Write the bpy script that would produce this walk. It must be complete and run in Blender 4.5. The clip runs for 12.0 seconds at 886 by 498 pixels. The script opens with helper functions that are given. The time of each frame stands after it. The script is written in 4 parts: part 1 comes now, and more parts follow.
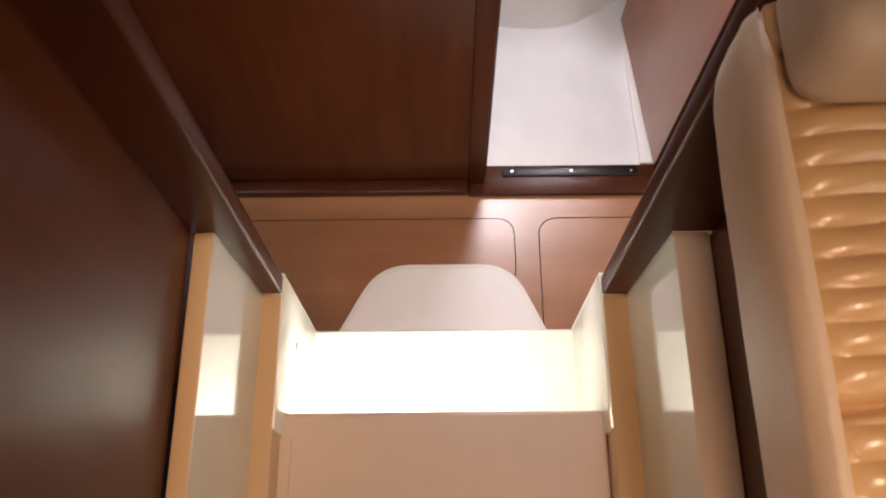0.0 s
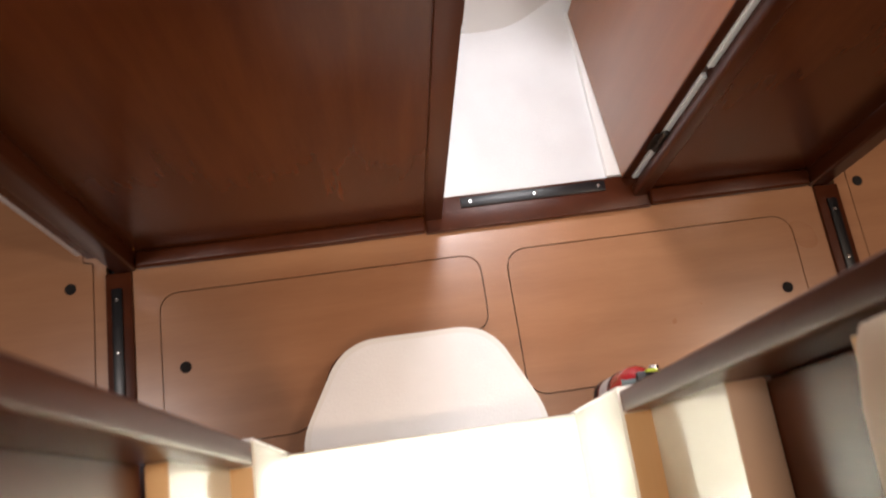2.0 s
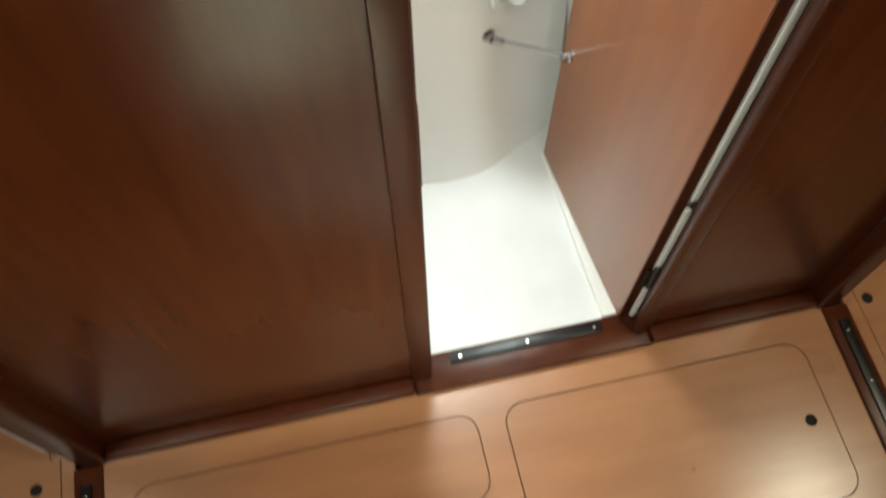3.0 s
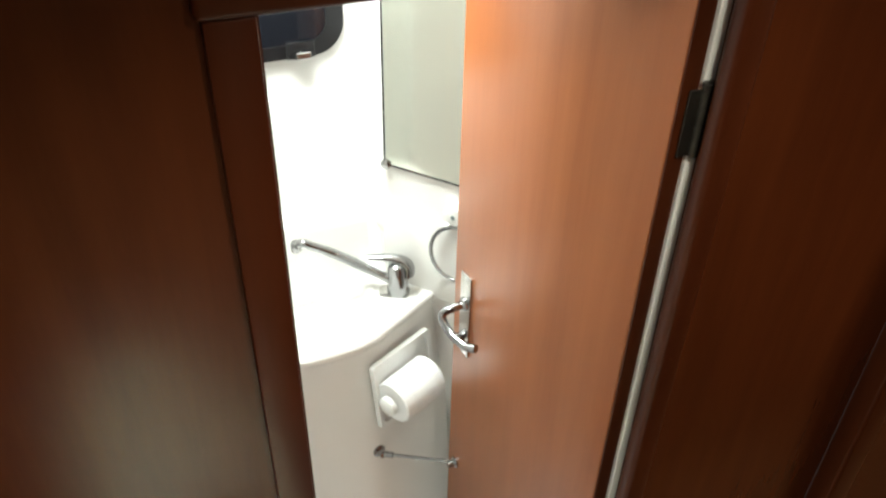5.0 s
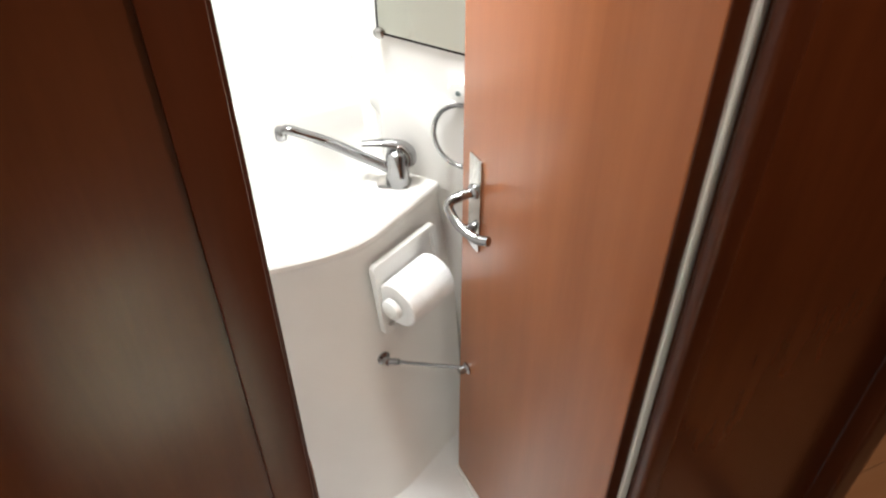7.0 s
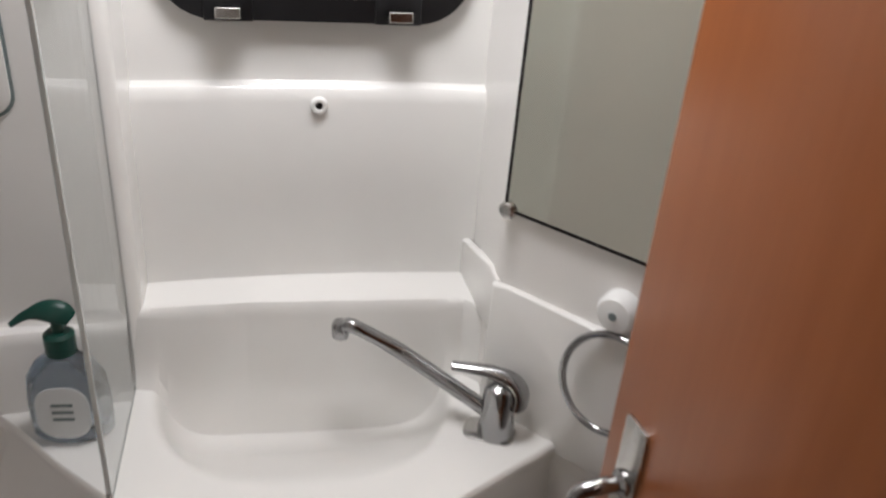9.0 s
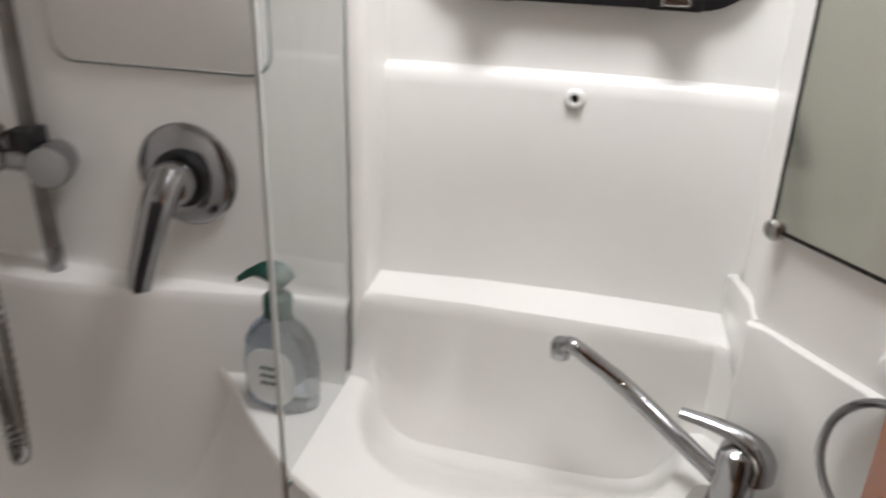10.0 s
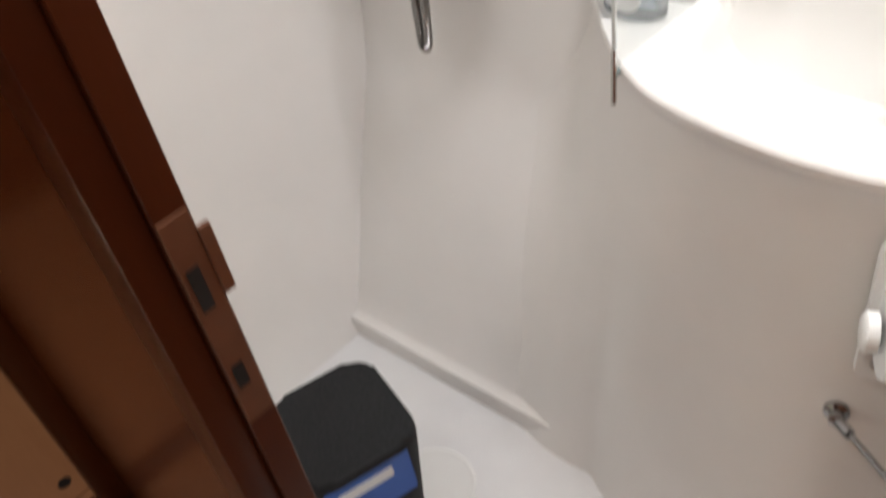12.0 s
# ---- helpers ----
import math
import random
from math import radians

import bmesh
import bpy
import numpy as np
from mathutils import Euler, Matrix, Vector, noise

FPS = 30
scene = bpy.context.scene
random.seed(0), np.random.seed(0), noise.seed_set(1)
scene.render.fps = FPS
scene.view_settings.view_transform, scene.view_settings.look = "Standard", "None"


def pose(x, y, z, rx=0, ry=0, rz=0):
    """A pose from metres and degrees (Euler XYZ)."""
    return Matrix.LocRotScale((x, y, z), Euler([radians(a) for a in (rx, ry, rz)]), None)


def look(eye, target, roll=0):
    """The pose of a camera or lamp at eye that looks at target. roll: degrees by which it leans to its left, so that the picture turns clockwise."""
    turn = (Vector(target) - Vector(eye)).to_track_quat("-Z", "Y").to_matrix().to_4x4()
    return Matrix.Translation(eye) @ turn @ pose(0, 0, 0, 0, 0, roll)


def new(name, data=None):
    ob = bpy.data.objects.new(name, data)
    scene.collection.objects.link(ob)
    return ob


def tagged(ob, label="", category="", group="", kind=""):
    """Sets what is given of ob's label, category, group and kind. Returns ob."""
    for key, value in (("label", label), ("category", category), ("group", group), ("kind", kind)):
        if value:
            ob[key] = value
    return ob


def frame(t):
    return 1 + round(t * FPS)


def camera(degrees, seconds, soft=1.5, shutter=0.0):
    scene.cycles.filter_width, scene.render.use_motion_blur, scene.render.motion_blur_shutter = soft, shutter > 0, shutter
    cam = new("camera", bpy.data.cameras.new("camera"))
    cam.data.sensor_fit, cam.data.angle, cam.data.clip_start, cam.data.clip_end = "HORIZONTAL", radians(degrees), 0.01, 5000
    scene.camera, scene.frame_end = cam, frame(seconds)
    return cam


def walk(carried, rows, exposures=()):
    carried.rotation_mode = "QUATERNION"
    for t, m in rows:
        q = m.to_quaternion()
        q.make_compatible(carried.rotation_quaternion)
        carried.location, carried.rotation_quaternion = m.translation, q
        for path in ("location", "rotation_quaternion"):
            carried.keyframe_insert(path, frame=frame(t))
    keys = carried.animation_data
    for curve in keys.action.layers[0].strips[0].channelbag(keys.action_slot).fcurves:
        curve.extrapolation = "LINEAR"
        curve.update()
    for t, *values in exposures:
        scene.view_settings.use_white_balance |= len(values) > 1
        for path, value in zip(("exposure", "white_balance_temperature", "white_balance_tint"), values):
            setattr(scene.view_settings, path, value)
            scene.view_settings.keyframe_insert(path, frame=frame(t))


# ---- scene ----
cam = camera(56.2, 12.0, 2.1, 0.5)
PATH = [
    (0, (0.152, -0.994, 2.113), (0.14, -0.26, 0.253), -1.4),
    (0.5, (0.129, -0.895, 2.089), (0.13, -0.221, 0.206), -0.8),
    (1, (0.09, -0.771, 2.068), (0.125, -0.157, 0.165), -0.7),
    (1.5, (0.073, -0.728, 2.069), (0.185, -0.151, 0.157), 5.4),
    (2, (0.09, -0.644, 2.01), (0.24, -0.075, 0.098), 6.9),
    (2.5, (0.144, -0.54, 1.864), (0.279, 0.108, -0.023), 3.3),
    (3, (0.163, -0.556, 1.926), (0.344, 0.302, 0.129), -0.7),
    (3.5, (0.168, -0.559, 1.971), (0.491, 0.515, 0.315), 0.4),
    (5.5, (0.143, -0.631, 2.104), (0.78, 0.861, 0.935), 1.3),
    (6, (0.144, -0.616, 2.072), (0.752, 0.813, 0.812), 0.9),
    (6.5, (0.177, -0.561, 2.004), (0.735, 0.736, 0.587), -0.7),
    (8.5, (0.287, -0.168, 1.667), (0.73, 1.444, 0.568), 3.1),
    (9, (0.343, -0.043, 1.582), (0.743, 1.664, 0.621), 4.8),
    (9.5, (0.365, 0.038, 1.469), (0.509, 1.855, 0.646), 3.4),
    (10, (0.481, 0.033, 1.45), (0.086, 1.804, 0.608), 1.7),
    (10.5, (0.622, -0.041, 1.477), (-0.28, 1.482, 0.545), -1.7),
    (11, (0.655, -0.088, 1.474), (-0.499, 1.254, 0.543), -4.9),
    (11.5, (0.667, -0.095, 1.433), (-0.524, 1.099, 0.358), -7.9),
    (12, (0.689, -0.083, 1.363), (-0.453, 0.903, 0.05), -10.7),
]
EXPOSURES = [(0, 0.06, 6500, 22), (1.0, 0.25, 6500, 22), (2.0, 0.48, 6450, 16), (2.5, 0.55, 6350, 4), (3.0, 0.58, 6250, -6), (3.5, 0.58, 6250, -4), (5.5, 0.22, 6500, 0), (6.5, 0.30, 6500, 6), (8.5, -0.90, 6550, 12), (9.0, -1.3, 6550, 14), (9.5, -1.42, 6500, 12), (10.0, -1.05, 6550, 13), (10.5, -1.12, 6450, 12), (11.0, -0.75, 6450, 12), (11.5, -0.42, 6500, 12), (12.0, -0.18, 6600, 12)]
walk(cam, [(t, look(eye, target, roll)) for t, eye, target, roll in PATH], EXPOSURES)

# ---- world and light ----
world = bpy.data.worlds.new("world")
scene.world = world
world.use_nodes = True
world.node_tree.nodes["Background"].inputs["Color"].default_value = (0.75, 0.8, 0.9, 1)
world.node_tree.nodes["Background"].inputs["Strength"].default_value = 0.4


def area(name, place, target, power, size, colour, size_y=None):
    data = bpy.data.lights.new(name, "AREA")
    data.energy, data.color = power, colour
    data.shape, data.size = ("RECTANGLE", size) if size_y else ("DISK", size)
    if size_y:
        data.size_y = size_y
    ob = new(name, data)
    ob.matrix_world = look(place, target)
    return ob


def spot(name, place, target, power, degrees, blend, radius, colour):
    data = bpy.data.lights.new(name, "SPOT")
    data.energy, data.color, data.spot_size, data.spot_blend, data.shadow_soft_size = power, colour, radians(degrees), blend, radius
    ob = new(name, data)
    ob.matrix_world = look(place, target)
    return ob


area("head_lamp", (0.41, 0.83, 1.91), (0.38, 0.80, 0), 15.5, 0.30, (0.97, 0.985, 1.0))
# Unseen soft fill added to lift the saloon; no fitting stands for it.
area("saloon_fill", (1.1, -2.0, 2.66), (0.6, -1.6, 0.8), 16, 1.3, (1.0, 0.84, 0.62), 1.0)
spot("saloon_downlight", (0.04, -1.06, 2.71), (0.16, -0.98, 0.8), 42, 54, 0.9, 0.10, (1.0, 0.70, 0.46))
area("stair_strip_lamp", (0.035, -0.7615, 0.732), (0.05, -0.60, 0.50), 2.5, 0.24, (1.0, 1.0, 0.90), 0.012)
# Added unseen spot below the headliner, brightening the sole, bulkhead and door.
spot("passage_fill", (0.52, -0.45, 2.24), (0.60, -0.26, 0), 20, 118, 0.8, 0.05, (1.0, 0.88, 0.76))
# Two unseen fills added to brighten the cabins beyond the end doorways.
area("cabin_fill_aft", (-1.15, -0.3, 1.9), (-0.9, -0.25, 0), 9, 0.3, (1.0, 0.93, 0.85))
area("cabin_fill_fore", (1.85, -0.3, 1.9), (1.55, -0.25, 0), 9, 0.3, (1.0, 0.82, 0.62))


# ---- materials ----
def nodes_of(name):
    m = bpy.data.materials.new(name)
    m.use_nodes = True
    return m, m.node_tree.nodes, m.node_tree.links, m.node_tree.nodes["Principled BSDF"]


def plain(name, colour, rough=0.4, metal=0.0, vary=0.06, scale=9.0, bump=0.0, coat=0.0, bump_scale=60.0):
    """A painted, moulded or cast surface: slight mottling at two scales, uneven gloss and a faint relief."""
    m, n, l, b = nodes_of(name)
    co = n.new("ShaderNodeTexCoord")
    a, f = n.new("ShaderNodeTexNoise"), n.new("ShaderNodeTexNoise")
    a.inputs["Scale"].default_value, a.inputs["Detail"].default_value = scale, 4
    f.inputs["Scale"].default_value, f.inputs["Detail"].default_value = bump_scale, 3
    l.new(co.outputs["Object"], a.inputs["Vector"])
    l.new(co.outputs["Object"], f.inputs["Vector"])
    ramp = n.new("ShaderNodeValToRGB")
    ramp.color_ramp.elements[0].position, ramp.color_ramp.elements[1].position = 0.3, 0.7
    ramp.color_ramp.elements[0].color = (*[c * (1 - vary) for c in colour], 1)
    ramp.color_ramp.elements[1].color = (*[min(1, c * (1 + vary)) for c in colour], 1)
    l.new(a.outputs["Fac"], ramp.inputs["Fac"])
    l.new(ramp.outputs["Color"], b.inputs["Base Color"])
    gloss = n.new("ShaderNodeMapRange")
    gloss.inputs["To Min"].default_value, gloss.inputs["To Max"].default_value = rough * 0.8, rough * 1.2
    l.new(f.outputs["Fac"], gloss.inputs["Value"])
    l.new(gloss.outputs["Result"], b.inputs["Roughness"])
    b.inputs["Metallic"].default_value = metal
    b.inputs["Coat Weight"].default_value = coat
    b.inputs["Coat Roughness"].default_value = 0.12
    if bump:
        bp = n.new("ShaderNodeBump")
        bp.inputs["Strength"].default_value, bp.inputs["Distance"].default_value = bump, 0.004
        l.new(f.outputs["Fac"], bp.inputs["Height"])
        l.new(bp.outputs["Normal"], b.inputs["Normal"])
    return m


def wood(name, dark, light, stretch=(1, 1, 1), rough=0.3, grain=1.0, coat=0.3, blotch=0.35, relief=0.08, shine=0.5):
    """Varnished veneer: broad figure, fine pores along the grain and blotches in the varnish."""
    m, n, l, b = nodes_of(name)
    co, mp = n.new("ShaderNodeTexCoord"), n.new("ShaderNodeMapping")
    mp.inputs["Scale"].default_value = stretch
    l.new(co.outputs["Object"], mp.inputs["Vector"])
    wide, fine, spots = (n.new("ShaderNodeTexNoise") for _ in range(3))
    wide.inputs["Scale"].default_value, wide.inputs["Detail"].default_value, wide.inputs["Distortion"].default_value = 3.0, 6, 0.15
    fine.inputs["Scale"].default_value, fine.inputs["Detail"].default_value = 26.0, 5
    spots.inputs["Scale"].default_value, spots.inputs["Detail"].default_value = 4.0, 2
    for t in (wide, fine):
        l.new(mp.outputs["Vector"], t.inputs["Vector"])
    l.new(co.outputs["Object"], spots.inputs["Vector"])
    add = n.new("ShaderNodeMath")
    add.operation = "MULTIPLY_ADD"
    add.inputs[1].default_value = 0.45 * grain
    l.new(fine.outputs["Fac"], add.inputs[0])
    l.new(wide.outputs["Fac"], add.inputs[2])
    more = n.new("ShaderNodeMath")
    more.operation = "MULTIPLY_ADD"
    more.inputs[1].default_value = blotch
    l.new(spots.outputs["Fac"], more.inputs[0])
    l.new(add.outputs["Value"], more.inputs[2])
    ramp = n.new("ShaderNodeValToRGB")
    mid = 0.5 + 0.225 * grain + 0.5 * blotch
    ramp.color_ramp.elements[0].position, ramp.color_ramp.elements[1].position = max(0, (mid - 0.42) / 1.6), min(1, (mid + 0.42) / 1.6)
    ramp.color_ramp.elements[0].color, ramp.color_ramp.elements[1].color = (*dark, 1), (*light, 1)
    half = n.new("ShaderNodeMath")
    half.operation = "DIVIDE"
    half.inputs[1].default_value = 1.6
    l.new(more.outputs["Value"], half.inputs[0])
    l.new(half.outputs["Value"], ramp.inputs["Fac"])
    l.new(ramp.outputs["Color"], b.inputs["Base Color"])
    gloss = n.new("ShaderNodeMapRange")
    gloss.inputs["To Min"].default_value, gloss.inputs["To Max"].default_value = rough * 0.92, rough * 1.1
    l.new(spots.outputs["Fac"], gloss.inputs["Value"])
    l.new(gloss.outputs["Result"], b.inputs["Roughness"])
    b.inputs["Coat Weight"].default_value, b.inputs["Coat Roughness"].default_value = coat, 0.22
    bp = n.new("ShaderNodeBump")
    bp.inputs["Strength"].default_value, bp.inputs["Distance"].default_value = relief, 0.002
    b.inputs["Specular IOR Level"].default_value = shine
    l.new(fine.outputs["Fac"], bp.inputs["Height"])
    if relief:
        l.new(bp.outputs["Normal"], b.inputs["Normal"])
    return m


UP, ALONG = (7, 7, 0.7), (0.8, 7, 7)
MAHOGANY = wood("mahogany_panel", (0.058, 0.0130, 0.0040), (0.112, 0.0280, 0.0084), UP, 0.25, 0.5, 0.0, 0.2, 0.0, 0.25)
SATIN_MAHOGANY = wood("satin_mahogany", (0.058, 0.0130, 0.0040), (0.112, 0.0280, 0.0084), UP, 0.34, 0.5, 0.0, 0.2, 0.0, 0.28)
MAHOGANY_TRIM = wood("mahogany_trim", (0.044, 0.0094, 0.0029), (0.085, 0.0205, 0.0062), UP, 0.34, 0.7, 0.0, 0.35, 0.02, 0.24)
DOOR_WOOD = wood("door_veneer", (0.25, 0.074, 0.021), (0.35, 0.114, 0.037), (9, 9, 0.5), 0.32, 0.7, 0.1, 0.25, 0.03, 0.4)
SOLE_WOOD = wood("sole_veneer", (0.30, 0.130, 0.058), (0.42, 0.208, 0.100), ALONG, 0.28, 0.65, 0.3, 0.5)
GELCOAT = plain("white_gelcoat", (0.80, 0.79, 0.76), 0.22, 0, 0.025, 5, 0.03, 0.4, 22)
GELCOAT_WALL = plain("white_moulding", (0.83, 0.81, 0.78), 0.36, 0, 0.03, 4, 0.05, 0.15, 18)
NONSLIP = plain("white_nonslip_floor", (0.80, 0.80, 0.80), 0.45, 0, 0.04, 7, 0.25, 0.0, 240)
STAIR_WHITE = plain("stair_gelcoat", (0.80, 0.80, 0.70), 0.22, 0, 0.03, 6, 0.03, 0.4, 25)
CREAM_TRIM = wood("cream_edge", (0.56, 0.35, 0.16), (0.68, 0.46, 0.24), (7, 0.8, 7), 0.3, 0.4, 0.3)
SALOON_FLOOR = plain("beige_gelcoat", (0.68, 0.53, 0.40), 0.36, 0, 0.05, 5, 0.08, 0.2, 60)
WARM_LEATHER = plain("amber_leather", (0.68, 0.43, 0.20), 0.35, 0, 0.06, 8, 0.12, 0.3, 190)
LEATHER = plain("cream_leather", (0.66, 0.51, 0.36), 0.45, 0, 0.05, 8, 0.18, 0.0, 190)
HEADLINER = plain("headliner", (0.72, 0.70, 0.66), 0.7, 0, 0.03, 6, 0.1, 0, 90)
BLACK = plain("black_plastic", (0.005, 0.005, 0.006), 0.38, 0, 0.2, 20, 0.05)
SEAM = plain("dark_caulk", (0.008, 0.005, 0.004), 0.9, 0, 0.2, 30)
CHROME = plain("chrome", (0.34, 0.34, 0.345), 0.16, 1.0, 0.03, 14)
STEEL = plain("stainless_steel", (0.55, 0.54, 0.52), 0.22, 1.0, 0.06, 30)
HINGE = plain("aged_steel", (0.075, 0.070, 0.062), 0.45, 0.9, 0.15, 30)
PANEL = plain("polished_lining", (0.66, 0.66, 0.56), 0.07, 0, 0.03, 6, 0.01, 0.8, 25)
BRONZE = plain("dull_brass_plate", (0.17, 0.075, 0.042), 0.42, 0.5, 0.15, 20)
WHITE_PLASTIC = plain("white_plastic", (0.84, 0.84, 0.82), 0.36, 0, 0.02, 12)
PAPER = plain("tissue_paper", (0.86, 0.86, 0.86), 0.95, 0, 0.03, 40, 0.4, 0, 160)
RED = plain("red_enamel", (0.46, 0.012, 0.02), 0.22, 0, 0.1, 12, 0.02, 0.5)
HOSE = plain("dull_steel_hose", (0.26, 0.25, 0.24), 0.3, 1.0, 0.1, 30)
DISH = plain("beige_dish", (0.60, 0.55, 0.43), 0.36, 0, 0.05, 9)
GREEN = plain("green_plastic", (0.004, 0.052, 0.038), 0.3, 0, 0.1, 20)
LIME = plain("lime_tag", (0.55, 0.72, 0.05), 0.5, 0, 0.05, 20)
DARK_GREY = plain("charcoal_plastic", (0.005, 0.0055, 0.0065), 0.8, 0, 0.15, 18, 0.15, 0, 160)
BLUE = plain("blue_print", (0.02, 0.10, 0.42), 0.4, 0, 0.05, 20)
LABEL = plain("paper_label", (0.72, 0.74, 0.74), 0.5, 0, 0.03, 20)
GREY_INK = plain("grey_ink", (0.16, 0.2, 0.2), 0.5, 0, 0.05, 20)
TINT = plain("dark_acrylic", (0.008, 0.009, 0.012), 0.06, 0, 0.1, 10)


def glassy(name, colour, rough=0.02, ior=1.45):
    m, n, l, b = nodes_of(name)
    b.inputs["Base Color"].default_value = (*colour, 1)
    b.inputs["Transmission Weight"].default_value, b.inputs["Roughness"].default_value, b.inputs["IOR"].default_value = 1, rough, ior
    return m


def sheet_glass(name, tint, haze):
    """Thin sheet glass: mostly clear, with a mirror sheen and a little uneven pale haze."""
    m = bpy.data.materials.new(name)
    m.use_nodes = True
    n, l = m.node_tree.nodes, m.node_tree.links
    n.remove(n["Principled BSDF"])
    clear, sheen, dull = n.new("ShaderNodeBsdfTransparent"), n.new("ShaderNodeBsdfGlossy"), n.new("ShaderNodeBsdfDiffuse")
    clear.inputs["Color"].default_value = (*tint, 1)
    sheen.inputs["Roughness"].default_value = 0.03
    dull.inputs["Color"].default_value = (0.72, 0.78, 0.75, 1)
    fres, a, b, spots, rng = n.new("ShaderNodeFresnel"), n.new("ShaderNodeMixShader"), n.new("ShaderNodeMixShader"), n.new("ShaderNodeTexNoise"), n.new("ShaderNodeMapRange")
    spots.inputs["Scale"].default_value, spots.inputs["Detail"].default_value = 14, 5
    rng.inputs["To Min"].default_value, rng.inputs["To Max"].default_value = haze * 0.5, haze * 1.5
    l.new(spots.outputs["Fac"], rng.inputs["Value"])
    l.new(fres.outputs["Fac"], a.inputs["Fac"])
    l.new(clear.outputs["BSDF"], a.inputs[1])
    l.new(sheen.outputs["BSDF"], a.inputs[2])
    l.new(rng.outputs["Result"], b.inputs["Fac"])
    l.new(a.outputs["Shader"], b.inputs[1])
    l.new(dull.outputs["BSDF"], b.inputs[2])
    l.new(b.outputs["Shader"], n["Material Output"].inputs["Surface"])
    return m


GLASS = sheet_glass("clear_glass", (0.95, 0.965, 0.955), 0.11)
GLASS_EDGE = plain("glass_edge", (0.66, 0.70, 0.68), 0.15, 0, 0.05, 20)
CLEAR_SOAP = glassy("clear_soap", (0.46, 0.52, 0.58), 0.05, 1.35)
CLEAR = glassy("clear_plastic", (0.9, 0.92, 0.92), 0.08, 1.4)
MIRROR = bpy.data.materials.new("mirror_glass")
MIRROR.use_nodes = True
MIRROR.node_tree.nodes["Principled BSDF"].inputs["Base Color"].default_value = (0.88, 0.90, 0.81, 1)
MIRROR.node_tree.nodes["Principled BSDF"].inputs["Metallic"].default_value = 1
MIRROR.node_tree.nodes["Principled BSDF"].inputs["Roughness"].default_value = 0.11


# ---- mesh helpers ----
def part(name, bm, material, parent=None, label="", smooth=True, angle=35):
    bmesh.ops.recalc_face_normals(bm, faces=bm.faces)
    me = bpy.data.meshes.new(name)
    bm.to_mesh(me)
    bm.free()
    me.materials.append(material)
    ob = new(name, me)
    if smooth:
        me.polygons.foreach_set("use_smooth", [True] * len(me.polygons))
        me.set_sharp_from_angle(angle=radians(angle))
    if parent:
        ob.parent = parent
    if label:
        ob["label"] = label
    return ob


def thing(name, label, category, place=(0, 0, 0), group="", kind=""):
    ob = new(name)
    ob.empty_display_size = 0.05
    ob.matrix_world = pose(*place)
    return tagged(ob, label, category, group, kind)


def join(bm, other):
    me = bpy.data.meshes.new("tmp")
    other.to_mesh(me)
    other.free()
    bm.from_mesh(me)
    bpy.data.meshes.remove(me)
    return bm


def box(x0, x1, y0, y1, z0, z1, bevel=0.003, segments=2):
    bm = bmesh.new()
    bmesh.ops.create_cube(bm, size=1)
    for v in bm.verts:
        v.co = Vector(((x0 + x1) / 2 + v.co.x * (x1 - x0), (y0 + y1) / 2 + v.co.y * (y1 - y0), (z0 + z1) / 2 + v.co.z * (z1 - z0)))
    if bevel:
        bmesh.ops.bevel(bm, geom=bm.edges[:], offset=bevel, segments=segments, affect="EDGES", profile=0.5)
    return bm


def prism(outline, z0, z1, bevel=0.0, segments=2, m=None):
    """An upright slab over a plan outline."""
    bm = bmesh.new()
    lo = [bm.verts.new((x, y, z0)) for x, y in outline]
    hi = [bm.verts.new((x, y, z1)) for x, y in outline]
    top = bm.faces.new(hi)
    bm.faces.new(lo[::-1])
    for i in range(len(lo)):
        j = (i + 1) % len(lo)
        bm.faces.new((lo[i], lo[j], hi[j], hi[i]))
    if bevel:
        bmesh.ops.bevel(bm, geom=list(top.edges), offset=bevel, segments=segments, affect="EDGES", profile=0.5)
    if m is not None:
        bm.transform(m)
    return bm


def rounded(x0, x1, y0, y1, r, n=6):
    pts = []
    for cx, cy, a in ((x1 - r, y1 - r, 0), (x0 + r, y1 - r, 90), (x0 + r, y0 + r, 180), (x1 - r, y0 + r, 270)):
        for i in range(n + 1):
            t = radians(a + 90 * i / n)
            pts.append((cx + r * math.cos(t), cy + r * math.sin(t)))
    return pts


def ring_of(cx, cy, r, n=24):
    return [(cx + r * math.cos(2 * math.pi * i / n), cy + r * math.sin(2 * math.pi * i / n)) for i in range(n)]


def fillet(points, radii, n=5):
    """A plan outline with its corners rounded."""
    out = []
    k = len(points)
    for i in range(k):
        p, a, b = Vector(points[i]), Vector(points[i - 1]), Vector(points[(i + 1) % k])
        r = radii[i]
        if r <= 0:
            out.append(tuple(p))
            continue
        u, w = (a - p).normalized(), (b - p).normalized()
        s, e = p + u * r, p + w * r
        for j in range(n + 1):
            t = j / n
            out.append(tuple((1 - t) ** 2 * s + 2 * t * (1 - t) * p + t ** 2 * e))
    return out


def holed(outer, holes, z0, z1):
    """A flat slab with openings through it."""
    bm = bmesh.new()
    loops = []
    for loop in [outer, *holes]:
        vs = [bm.verts.new((x, y, z1)) for x, y in loop]
        es = [bm.edges.new((vs[i], vs[(i + 1) % len(vs)])) for i in range(len(vs))]
        loops.append((vs, es))
    bmesh.ops.triangle_fill(bm, use_beauty=True, use_dissolve=False, edges=[e for _, es in loops for e in es])
    for vs, _ in loops:
        lo = [bm.verts.new((v.co.x, v.co.y, z0)) for v in vs]
        for i in range(len(vs)):
            j = (i + 1) % len(vs)
            bm.faces.new((vs[i], vs[j], lo[j], lo[i]))
    return bm


